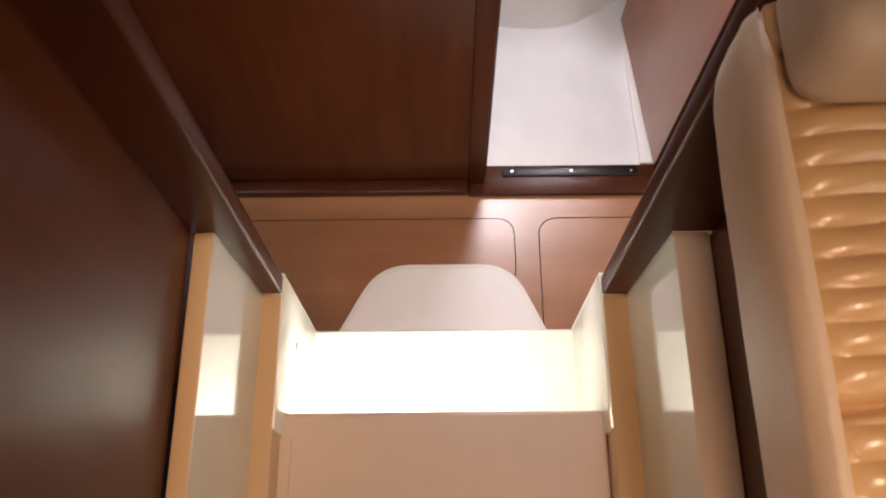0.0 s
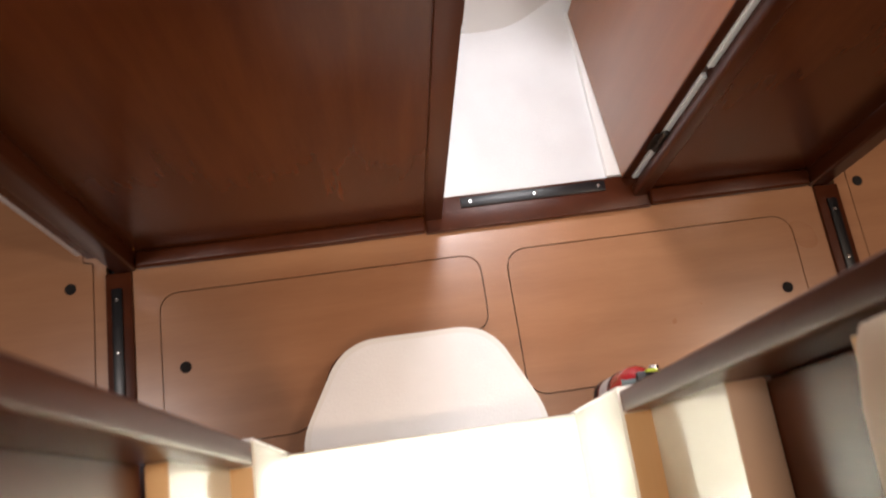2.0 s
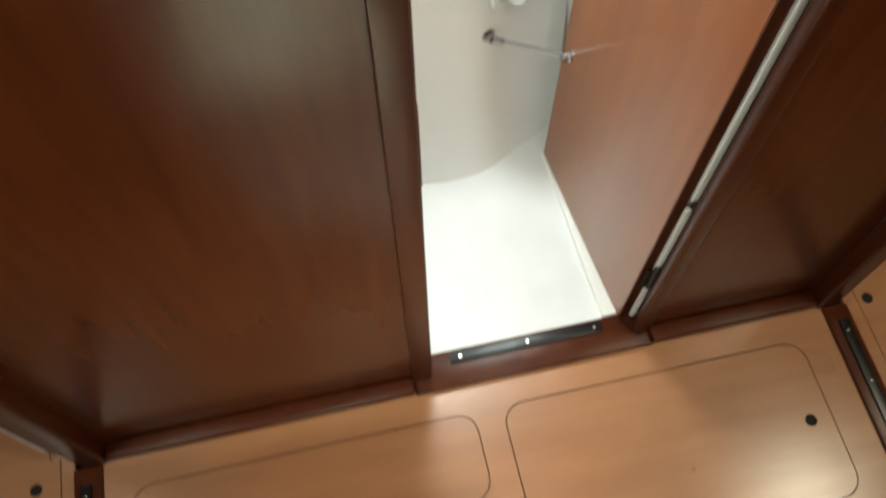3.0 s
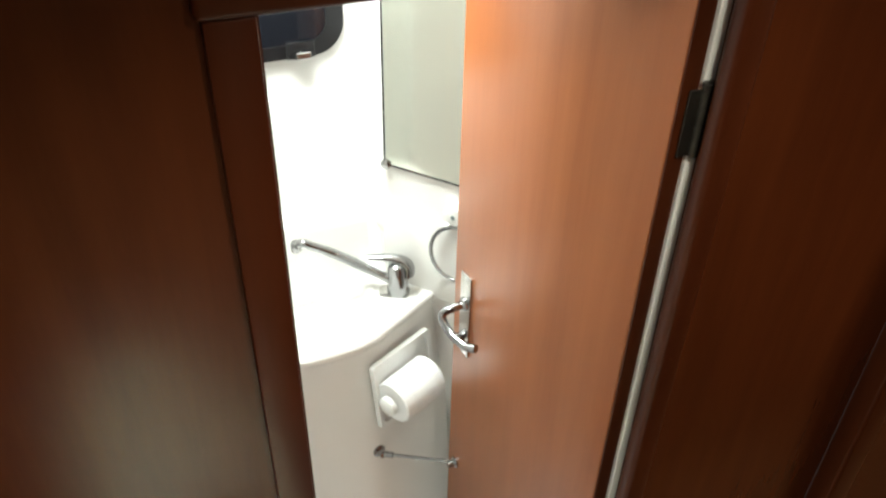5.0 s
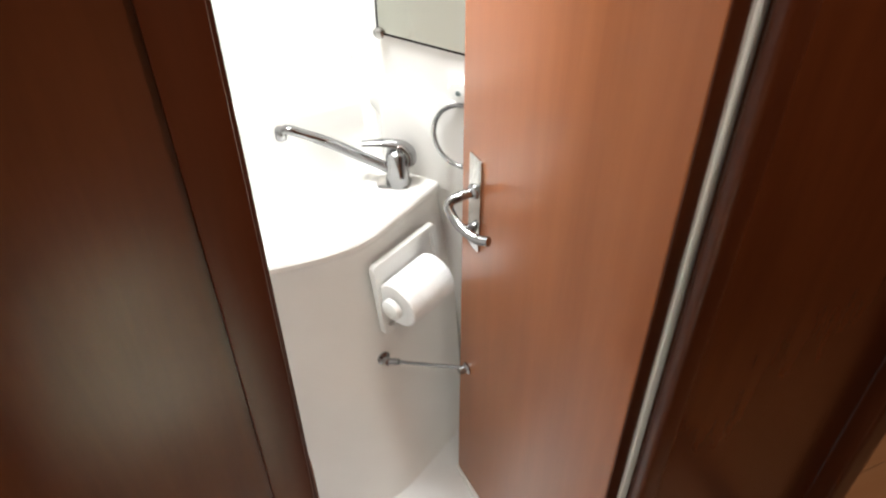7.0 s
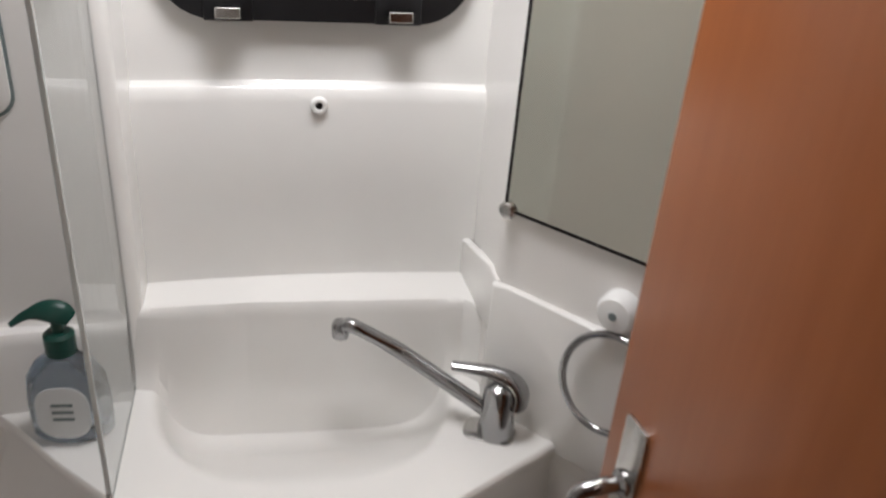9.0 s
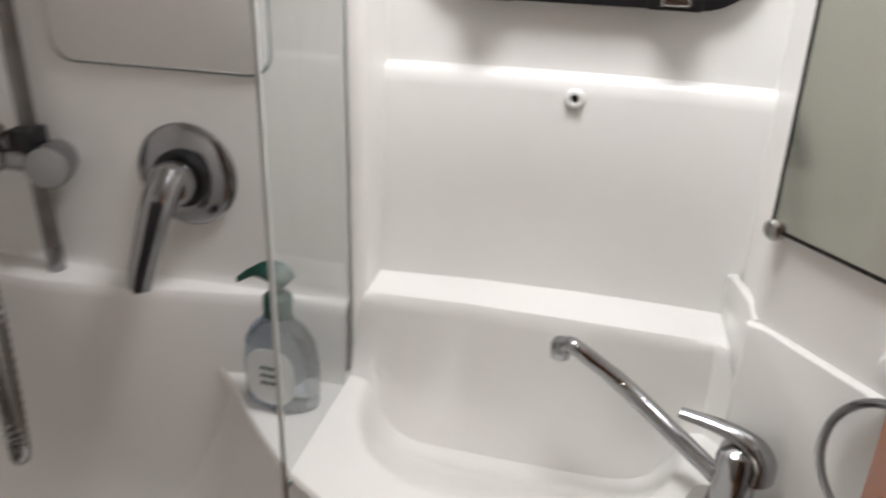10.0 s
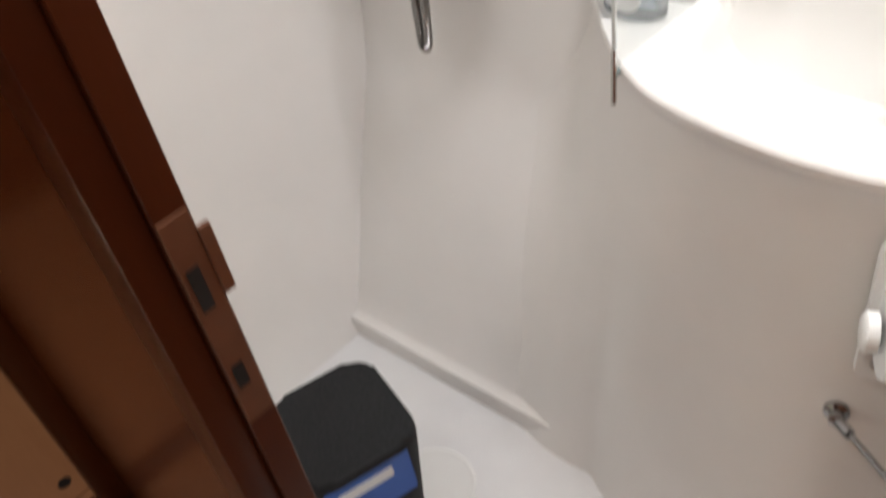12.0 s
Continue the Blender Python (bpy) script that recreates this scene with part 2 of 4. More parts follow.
def lathe(profile, n=28, m=None):
    """A turned solid: (radius, height) pairs about z."""
    bm = bmesh.new()
    rows = []
    for r, z in profile:
        rows.append([bm.verts.new((r * math.cos(2 * math.pi * i / n), r * math.sin(2 * math.pi * i / n), z)) for i in range(n)] if r > 1e-6 else [bm.verts.new((0, 0, z))])
    for a, b in zip(rows, rows[1:]):
        for i in range(n):
            j = (i + 1) % n
            if len(a) == 1 and len(b) == 1:
                continue
            if len(a) == 1:
                bm.faces.new((a[0], b[j], b[i]))
            elif len(b) == 1:
                bm.faces.new((a[i], a[j], b[0]))
            else:
                bm.faces.new((a[i], a[j], b[j], b[i]))
    for row, flip in ((rows[0], True), (rows[-1], False)):
        if len(row) > 1:
            bm.faces.new(row[::-1] if flip else row)
    if m is not None:
        bm.transform(m)
    return bm


def smooth_path(points, n=6):
    """A smooth line through the points."""
    p = [Vector(q) for q in points]
    p = [2 * p[0] - p[1], *p, 2 * p[-1] - p[-2]]
    out = []
    for i in range(1, len(p) - 2):
        for j in range(n):
            t = j / n
            a, b, c, d = p[i - 1:i + 3]
            out.append(0.5 * (2 * b + (c - a) * t + (2 * a - 5 * b + 4 * c - d) * t * t + (3 * b - a - 3 * c + d) * t ** 3))
    return out + [p[-2]]


def tube(points, radius, n=12, closed=False, squash=1.0):
    """A bent rod; radius may be a list along it."""
    bm = bmesh.new()
    pts = [Vector(p) for p in points]
    k = len(pts)
    rad = radius if isinstance(radius, (list, tuple)) else [radius] * k
    rows, side = [], None
    for i, p in enumerate(pts):
        a, b = (pts[i - 1], pts[(i + 1) % k]) if closed else (pts[max(i - 1, 0)], pts[min(i + 1, k - 1)])
        d = (b - a).normalized()
        if side is None:
            side = d.orthogonal().normalized()
        side = (side - d * side.dot(d)).normalized()
        up = d.cross(side)
        rows.append([bm.verts.new(p + rad[i] * (math.cos(2 * math.pi * j / n) * side + squash * math.sin(2 * math.pi * j / n) * up)) for j in range(n)])
    for i in range(k if closed else k - 1):
        a, b = rows[i], rows[(i + 1) % k]
        for j in range(n):
            bm.faces.new((a[j], a[(j + 1) % n], b[(j + 1) % n], b[j]))
    if not closed:
        bm.faces.new(rows[0][::-1])
        bm.faces.new(rows[-1])
    return bm


def rows_mesh(rows):
    """A skin over rows of points."""
    bm = bmesh.new()
    vs = [[bm.verts.new(p) for p in row] for row in rows]
    for a, b in zip(vs, vs[1:]):
        for i in range(len(a) - 1):
            bm.faces.new((a[i], a[i + 1], b[i + 1], b[i]))
    return bm


def along(table, x):
    """A value read between the entries of a table."""
    for (x0, y0), (x1, y1) in zip(table, table[1:]):
        if x <= x1:
            t = max(0.0, (x - x0) / (x1 - x0))
            return y0 + (y1 - y0) * t
    return table[-1][1]


def eased(table, x, w=0.03):
    return sum(along(table, x + w * k / 3) for k in range(-3, 4)) / 7


def axis_to(place, direction):
    """A pose at place whose z axis points along direction."""
    return Matrix.Translation(place) @ Vector(direction).to_track_quat("Z", "Y").to_matrix().to_4x4()


def structure(name, bm, material, label="", smooth=True):
    return tagged(part(name, bm, material, None, label, smooth), "", name.rstrip("_0123456789").replace("_", " "), "", "structure")


# ---- structure: passage between the hulls ----
DOOR0, DOOR1, DOORTOP = 0.257, 0.758, 1.830
LEFT, RIGHT = -0.513, 1.226
FACE = 0.040
BACK = -0.528

HATCH_A = fillet([(-0.461, -0.072), (-0.461, -0.450), (-0.118, -0.450), (-0.052, -0.266), (0.334, -0.266), (0.334, -0.072)], [0.050, 0.045, 0.06, 0.07, 0.050, 0.050])
HATCH_AFT = fillet([(-1.297, -0.497), (-0.6208, -0.497), (-0.6208, 0.032), (-0.645, 0.032), (-0.645, 0.399), (-1.297, 0.399)], [0.01] * 6, 3)
HATCH_B = rounded(0.404, 1.152, -0.440, -0.072, 0.048)


def grown(outline, d):
    out = []
    k = len(outline)
    for i in range(k):
        a, b = Vector(outline[i - 1]), Vector(outline[(i + 1) % k])
        t = (b - a).normalized()
        out.append((outline[i][0] + d * t.y * AREA_SIGN(outline), outline[i][1] - d * t.x * AREA_SIGN(outline)))
    return out


def AREA_SIGN(outline):
    s = sum(outline[i - 1][0] * outline[i][1] - outline[i][0] * outline[i - 1][1] for i in range(len(outline)))
    return 1 if s > 0 else -1


sole = structure("floor_passage", holed([(LEFT - 0.012, -0.54), (RIGHT + 0.012, -0.54), (RIGHT + 0.012, 0.03), (LEFT - 0.012, 0.03)], [grown(HATCH_A, 0.0028), grown(HATCH_B, 0.0028)], -0.02, 0.0), SOLE_WOOD, "light reddish wood veneer cabin sole", False)
structure("floor_bilge", box(-1.9, 2.6, -0.9, 0.3, -0.05, -0.021, 0), SEAM, "dark underside below the sole boards", False)


def floor_hatch(outline, hole, label):
    ob = thing("floor_hatch", label, "floor hatch", (0, 0, 0), "hatches in the cabin sole")
    part("board", holed(outline, [ring_of(*hole, 0.0125)], -0.019, 0.0006), SOLE_WOOD, ob, "", False)
    part("finger_ring", lathe([(0.0, -0.010), (0.0118, -0.010), (0.0118, 0.0), (0.0138, 0.0012), (0.0142, 0.0004), (0.0142, 0.0008)], 20, pose(hole[0], hole[1], 0.0004)), SEAM, ob, "dark rim of a finger hole")
    return ob


floor_hatch(HATCH_A, (-0.407, -0.259), "wood veneer floor hatch with notch round the step")
floor_hatch(HATCH_B, (1.101, -0.261), "wood veneer floor hatch with dark finger hole")

# cabin soles beyond the side doorways
structure("floor_aft_cabin", holed([(-1.75, -0.53), (LEFT - 0.075, -0.53), (LEFT - 0.075, 0.044), (-0.6350, 0.044), (-0.6350, 0.485), (-1.75, 0.485)], [grown(HATCH_AFT, 0.0028)], -0.02, 0.0), SOLE_WOOD, "light wood veneer sole of a cabin", False)
structure("floor_fore_cabin", holed([(RIGHT + 0.075, -0.53), (2.45, -0.53), (2.45, 0.25), (RIGHT + 0.075, 0.25)], [rounded(1.335, 2.0, -0.5, 0.16, 0.01)], -0.02, 0.0), SOLE_WOOD, "light wood veneer sole of a cabin", False)
floor_hatch(HATCH_AFT, (-0.675, -0.029), "wood veneer floor hatch in the aft cabin")
floor_hatch(rounded(1.337, 1.998, -0.498, 0.158, 0.01), (1.363, -0.003), "wood veneer floor hatch in the fore cabin")

# bulkhead with the head door
bulk = structure("wall_bulkhead", box(LEFT, DOOR0 - 0.04, FACE, 0.055, 0, 2.36, 0), MAHOGANY, "dark varnished mahogany bulkhead", False)
structure("wall_bulkhead_hinge_side", box(DOOR1 + 0.036, RIGHT, FACE, 0.055, 0, 2.36, 0), MAHOGANY, "dark varnished mahogany bulkhead beside the hinges", False)
structure("wall_bulkhead_over_door", box(DOOR0 - 0.04, DOOR1 + 0.036, FACE, 0.055, DOORTOP + 0.022, 2.36, 0), MAHOGANY, "dark varnished mahogany panel over the door", False)

door_frame = thing("door_frame", "dark varnished mahogany door frame with rounded edges", "door frame", (0, 0, 0), "", "structure")
part("jamb", join(box(DOOR0 - 0.046, DOOR0 - 0.002, FACE - 0.010, 0.058, 0.0, DOORTOP, 0.0025, 2), box(DOOR0 - 0.032, DOOR0 + 0.0042, 0.0578, 0.0838, 0.0, DOORTOP, 0.001, 1)), MAHOGANY_TRIM, door_frame)
part("jamb", join(box(DOOR1, DOOR1 + 0.040, FACE - 0.012, 0.056, 0.0, DOORTOP, 0.009, 4), box(DOOR1 + 0.0215, DOOR1 + 0.050, 0.056, 0.090, 0.0, DOORTOP, 0.002, 2)), MAHOGANY_TRIM, door_frame)
# White strips stand in for light showing through the gap beside the hinges.
for z0, z1 in ((0.014, 0.212), (0.292, 0.548), (0.588, 1.575), (1.662, 1.828)):
    part("gap_strip", box(0.7640, 0.7790, 0.0755, 0.088, z0, z1, 0.0015, 1), WHITE_PLASTIC, door_frame, "white strip standing in for the lit gap at the hinges")
part("head", box(DOOR0 - 0.052, DOOR1 + 0.046, FACE - 0.014, 0.0905, DOORTOP, DOORTOP + 0.030, 0.007, 3), MAHOGANY_TRIM, door_frame)
part("sill", box(DOOR0 - 0.046, DOOR1 + 0.040, 0.0, 0.088, 0.0, 0.012, 0.004, 2), MAHOGANY_TRIM, door_frame, "varnished mahogany sill")
SX = DOOR0 + 0.0042
strike = part("strike_plate", box(SX - 0.001, SX + 0.0016, 0.0585, 0.0822, 0.862, 1.062, 0.0006, 1), BRONZE, door_frame, "dull brass strike plate with two latch holes")
for z0, z1 in ((0.982, 1.020), (0.900, 0.924)):
    part("latch_hole", box(SX + 0.001, SX + 0.0022, 0.063, 0.073, z0, z1, 0), SEAM, strike, "dark latch hole", False)
part("lip", box(SX - 0.001, SX + 0.003, 0.0822, 0.092, 0.985, 1.045, 0.001, 1), BRONZE, strike, "bent brass lip")


def threshold(name_label, x0, x1, y0, y1, z, screws):
    ob = thing("threshold_strip", name_label, "threshold strip", (0, 0, 0), "threshold strips")
    long_x = (x1 - x0) > (y1 - y0)
    part("strip", box(x0, x1, y0, y1, z, z + 0.006, 0.0022, 2), BLACK, ob)
    for s in screws:
        c = (s, (y0 + y1) / 2) if long_x else ((x0 + x1) / 2, s)
        part("screw", lathe([(0.0, 0.0022), (0.004, 0.0018), (0.0055, 0.0)], 14, pose(c[0], c[1], z + 0.0058)), STEEL, ob, "bright screw head")
    return ob


threshold("black plastic threshold strip on the head door sill", 0.308, 0.688, 0.052, 0.080, 0.012, (0.334, 0.502, 0.670))

# low moulding at the foot of the bulkhead
baseboard = thing("baseboard", "dark rounded mahogany moulding along the bulkhead foot", "baseboard", (0, 0, 0), "", "structure")
part("moulding", box(LEFT + 0.002, DOOR0 - 0.0465, -0.002, FACE - 0.001, 0.0006, 0.030, 0.007, 3), MAHOGANY_TRIM, baseboard)
part("moulding", box(DOOR0 - 0.046, DOOR1 + 0.040, -0.0045, -0.0005, 0.0006, 0.020, 0.0018, 2), MAHOGANY_TRIM, baseboard)
part("moulding", box(DOOR1 + 0.0405, RIGHT - 0.002, -0.002, FACE - 0.001, 0.0006, 0.030, 0.007, 3), MAHOGANY_TRIM, baseboard)


def side_doorway(name, x_in, sign, screws, label):
    """A doorway at an end of the passage: posts, sill and black strip."""
    f = thing(name, label, "door frame", (0, 0, 0), "passage end doorways", "structure")
    a, b = sorted((x_in, x_in + sign * 0.055))
    part("post", box(a, b, -0.005, 0.0445, 0.0, 2.36, 0.008, 3), MAHOGANY_TRIM, f)
    part("post", box(a, b, BACK - 0.04, BACK + 0.045, 0.0, 2.36, 0.008, 3), MAHOGANY_TRIM, f)
    part("head", box(a, b, BACK + 0.045, -0.005, 1.86, 2.36, 0.004, 2), MAHOGANY, f)
    c, d = sorted((x_in + sign * 0.012, x_in + sign * 0.075))
    part("sill", box(c, d, BACK + 0.045, -0.005, -0.02, 0.010, 0.003, 2), MAHOGANY_TRIM, f)
    e, g = sorted((x_in + sign * 0.034, x_in + sign * 0.060))
    threshold("black plastic threshold strip in a cabin doorway", e, g, -0.40, -0.045, 0.010, screws)
    return f


side_doorway("door_frame_aft", LEFT, -1, (-0.075, -0.205, -0.36), "dark mahogany doorway to the aft cabin")
side_doorway("door_frame_fore", RIGHT, 1, (-0.075, -0.205, -0.36), "dark mahogany doorway to the fore cabin")

# cabins closed round
for name, x0, x1 in (("aft_cabin", -1.75, LEFT - 0.056), ("fore_cabin", RIGHT + 0.056, 2.45)):
    ys = 0.485 if name == "aft_cabin" else 0.25
    structure("wall_" + name, box(x0, x1 if ys < 0.3 else -0.635, ys, ys + 0.04, 0, 2.36, 0), MAHOGANY, "dark mahogany cabin side", False)
    structure("wall_inner_" + name, box(x0, x1, -0.558, -0.529, 0, 2.36, 0), MAHOGANY, "dark mahogany cabin side", False)
    xe = x0 if name == "aft_cabin" else x1
    structure("wall_end_" + name, box(xe - 0.02, xe + 0.02, -0.53, ys, 0, 2.36, 0), MAHOGANY, "dark mahogany cabin end", False)
structure("wall_aft_cabin_return", join(box(-0.6350, -0.6300, 0.0535, 0.2620, 0, 2.36, 0), box(-0.6350, LEFT - 0.0555, 0.0446, 0.0532, 0, 2.36, 0)), MAHOGANY, "dark mahogany return beside the washroom", False)
structure("wall_aft_cabin_side", box(-0.635, -0.624, 0.2625, 0.525, 0, 2.36, 0), MAHOGANY, "dark mahogany side towards the washroom", False)

# inner side of the passage, either side of the stairs
structure("wall_passage_aft", box(LEFT - 0.05, -0.203, BACK - 0.03, BACK, 0, 2.36, 0), MAHOGANY, "dark mahogany passage side", False)
structure("wall_passage_fore", box(0.552, RIGHT + 0.05, BACK - 0.03, BACK, 0, 2.36, 0), MAHOGANY, "dark mahogany passage side", False)
structure("wall_passage_below_aft", box(-0.19, -0.118, BACK - 0.02, BACK, 0, 0.83, 0), GELCOAT_WALL, "white moulded stair side", False)
structure("wall_passage_below_fore", box(0.401, 0.535, BACK - 0.02, BACK, 0, 0.82, 0), GELCOAT_WALL, "white moulded stair side", False)
structure("ceiling_passage", box(-1.8, 2.5, -0.56, 1.25, 2.36, 2.40, 0), HEADLINER, "pale headliner over the passage", False)

# ---- stairs ----
SALOON_Z, T1, T2 = 0.773, 0.504, 0.25
stairs = thing("stairs", "white moulded stairs down from the saloon", "stairs", (0, 0, 0), "", "structure")
part("tread", box(-0.135, 0.415, -0.776, -0.532, 0.0, T1, 0.008, 3), STAIR_WHITE, stairs, "glossy white moulded tread")
low = fillet([(-0.118, -0.533), (0.397, -0.533), (0.392, -0.488), (0.302, -0.299), (-0.014, -0.299), (-0.112, -0.478)], [0, 0, 0.03, 0.075, 0.075, 0.03], 9)
part("tread", prism(low, 0.0, T2, 0.012, 3), GELCOAT, stairs, "white rounded bottom step")
inset = [(0.144 + (x - 0.144) * 0.945, -0.416 + (y + 0.416) * 0.90) for x, y in low]
part("tread_pad", prism(inset, T2 - 0.002, T2 + 0.0016, 0.001, 1), NONSLIP, stairs, "fine non-slip pad")
part("riser", box(-0.135, 0.415, -0.804, -0.772, T1 - 0.02, SALOON_Z - 0.035, 0.003, 2), STAIR_WHITE, stairs, "white riser under the saloon floor")
well_l = part("stair_side", box(-0.15, -0.1150, -0.784, -0.5325, T1 - 0.02, 0.8365, 0.003, 2), STAIR_WHITE, stairs, "white stairwell side with a small recess")
part("recess", prism(rounded(-0.028, 0.028, -0.030, 0.013, 0.012), 0, 0.0012, 0, 1, pose(-0.1150, -0.637, 0.698, 90, 0, 90)), GREY_INK, well_l, "grey rim of a recessed grip")
part("grip", prism(rounded(-0.030, 0.026, -0.032, 0.000, 0.010), 0, 0.0030, 0.001, 1, pose(-0.1150, -0.637, 0.698, 90, 0, 90)), STAIR_WHITE, well_l, "white recessed grip")
part("stair_side", box(0.3995, 0.44, -0.784, -0.5325, T1 - 0.02, 0.8185, 0.003, 2), STAIR_WHITE, stairs, "white stairwell side")

saloon = structure("floor_saloon", box(-0.121, 0.403, -3.2, -0.746, SALOON_Z - 0.034, SALOON_Z, 0.008, 3), SALOON_FLOOR, "glossy beige moulded saloon floor")
structure("floor_saloon_edge_aft", box(-0.122, -0.100, -3.2, -0.786, SALOON_Z - 0.01, SALOON_Z + 0.004, 0.003, 2), SALOON_FLOOR, "beige floor edge")


def stair_flank(name, upper, sign, x_low, x_high, z_low, z_high, strip_low, strip_high):
    """The stepped lining beside the stairs: lower ledge, sloping white panel, upper ledge."""
    f = thing(name, "white lining panel with cream edges beside the stairs", "stair lining", (0, 0, 0), "stair linings", "structure")
    y0, y1 = -3.2, -0.5655
    a, b = sorted((x_low, x_low + sign * (strip_low + 0.012)))
    part("ledge", box(a, b, y0, y1, z_low - 0.10, z_low, 0.004, 2), CREAM_TRIM, f, "cream lower edge")
    p0, p1 = x_low + sign * strip_low, x_high - sign * strip_high
    bm = rows_mesh([[(p0, y, z_low - 0.001), (p1, y, z_high), (p1 + sign * 0.015, y, z_high - 0.001), (p0 + sign * 0.03, y, z_low - 0.001), (p0, y, z_low - 0.001)] for y in (y0, y1)])
    part("panel", bm, PANEL, f, "pale glossy panel", False)
    a, b = sorted((p1, x_high + sign * 0.006))
    part("ledge", box(a, b, y0, y1, z_high - 0.02, z_high + 0.002, 0.004, 2), upper, f, "cream upper edge")
    return f


AFT_FLANK, FORE_FLANK = (-1, -0.118, -0.180, 0.838, 1.094, 0.031, 0.020), (1, 0.404, 0.497, 0.820, 1.084, 0.040, 0.043)
stair_flank("stair_lining_aft", CREAM_TRIM, *AFT_FLANK)
# Upper edge is cream too; beige puts the settee's shade into its colour.
stair_flank("stair_lining_fore", SALOON_FLOOR, *FORE_FLANK)


def stair_post(sign, x_in, x_out, z_in, z_out, strip_in, strip_out):
    """A thick rounded mahogany post whose foot is cut to the slope of the lining."""
    ob = thing("door_post", "thick dark mahogany post at the stair opening", "post", (0, 0, 0), "stair opening posts", "structure")
    bm = bmesh.new()
    pts = [(x_in, z_in), (x_in + sign * strip_in, z_in), (x_out - sign * strip_out, z_out), (x_out + sign * 0.05, z_out + 0.001), (x_out + sign * 0.05, 2.36), (x_in, 2.36)]
    f = [bm.verts.new((x, -0.5655, z)) for x, z in pts]
    b = [bm.verts.new((x, -0.534, z)) for x, z in pts]
    bm.faces.new(f)
    bm.faces.new(b[::-1])
    for i in range(len(f)):
        k = (i + 1) % len(f)
        bm.faces.new((f[i], b[i], b[k], f[k]))
    bm.edges.ensure_lookup_table()
    vertical = [e for e in bm.edges if abs(e.verts[0].co.x - x_in) < 1e-5 and abs(e.verts[1].co.x - x_in) < 1e-5 and abs(e.verts[0].co.y - e.verts[1].co.y) < 1e-5]
    bmesh.ops.bevel(bm, geom=vertical, offset=0.0045, segments=3, affect="EDGES", profile=0.5)
    part("post", bm, MAHOGANY_TRIM, ob)
    return ob


stair_post(*AFT_FLANK)
stair_post(*FORE_FLANK)
structure("wall_saloon_aft", box(-0.235, -0.19, -3.2, -0.566, 1.097, 2.75, 0.0), SATIN_MAHOGANY, "dark glossy mahogany locker side", False)
structure("wall_saloon_end", box(-0.3, 2.6, -3.24, -3.2, 0.6, 2.75, 0), GELCOAT_WALL, "plain pale saloon end", False)
structure("wall_saloon_fore", box(2.5, 2.54, -3.2, -0.56, 0.6, 2.75, 0), GELCOAT_WALL, "plain pale saloon side", False)
structure("wall_saloon_over_passage", box(-0.3, 2.6, -0.60, -0.56, 2.40, 2.75, 0), HEADLINER, "pale saloon side above the opening", False)
structure("ceiling_saloon", box(-0.3, 2.6, -3.24, -0.56, 2.75, 2.79, 0), HEADLINER, "pale saloon headliner", False)
structure("wall_settee_base", box(0.5035, 2.5, -3.2, -0.567, 0.6, 1.457, 0.004), MAHOGANY, "dark mahogany settee base", False)

# settee
settee = thing("settee", "cream leather settee with quilted cushions", "settee", (0, 0, 0))
def cushion(x0, x1, y0, y1, z0, z1, r, puff, tufts, seed):
    """A padded block: rounded edges and soft swells between stitch lines."""
    bm = box(x0, x1, y0, y1, z0, z1, r, 5)
    bmesh.ops.subdivide_edges(bm, edges=[e for e in bm.edges if e.calc_length() > 0.05], cuts=14, use_grid_fill=True)
    for v in bm.verts:
        u = noise.noise(Vector((v.co.x * 7 + seed, v.co.y * 7, v.co.z * 7)))
        swell = abs(math.sin(v.co.y * tufts)) if tufts else 0
        mid = min(1, 8 * min(v.co.x - x0, x1 - v.co.x) + 0.15)
        v.co.z += (puff * swell * mid + 0.004 * u) * (1 if v.co.z > (z0 + z1) / 2 else 0)
        v.co.x += 0.005 * u
    return bm


roll_rows = []
for i in range(61):
    d = 1.2 * (i / 60) ** 2
    end = min(1.0, d / 0.055)
    w = 0.018 * math.sqrt(max(0.0, 1 - (1 - end) ** 2)) + 0.002
    row = []
    for k in range(17):
        a = math.pi * k / 16
        sx, cz = math.sin(a) ** 0.7, math.copysign(abs(math.cos(a)) ** 0.7, math.cos(a))
        row.append((0.4400 - w * sx + 0.003 * noise.noise(Vector((d * 9, k * 0.4, 0))), -0.541 - d, 1.541 - 0.060 * cz * (0.75 + 0.25 * end)))
    roll_rows.append(row)
part("end_roll", rows_mesh(roll_rows), LEATHER, settee, "smooth cream leather edge roll", True, 80)
quilt = []
for i in range(321):
    y = -0.547 - 0.65 * i / 320
    row = [(0.4395, y, 1.478), (0.4395, y, 1.586)]
    for k in range(19):
        x = 0.4395 + 0.40 * (k / 18) ** 1.4
        near = min(1.0, k / 2.5) * max(0.0, 1 - ((x - 0.47) / 0.16) ** 2) if x > 0.46 else min(1.0, k / 2.5)
        swell = abs(math.sin(math.pi * (y + 0.003 * noise.noise(Vector((x * 18, y * 9, 0)))) / 0.023)) ** 0.6
        z = 1.594 + 0.012 * min(1.0, k / 4) + 0.0065 * swell * near + 0.006 * noise.noise(Vector((x * 9, y * 14, 3.1)))
        z -= 0.016 * math.exp(-((y + 0.862 - 0.05 * (x - 0.45)) / 0.006) ** 2)
        row.append((x, y, z))
    row.append((0.86, y, 1.478))
    quilt.append(row)
part("seat_cushion", rows_mesh(quilt), WARM_LEATHER, settee, "quilted warm cream leather cushion")
part("headrest", cushion(0.434, 0.80, -0.652, -0.545, 1.600, 1.70, 0.03, 0.0, 0, 9.0), LEATHER, settee, "grey-cream headrest cushion")
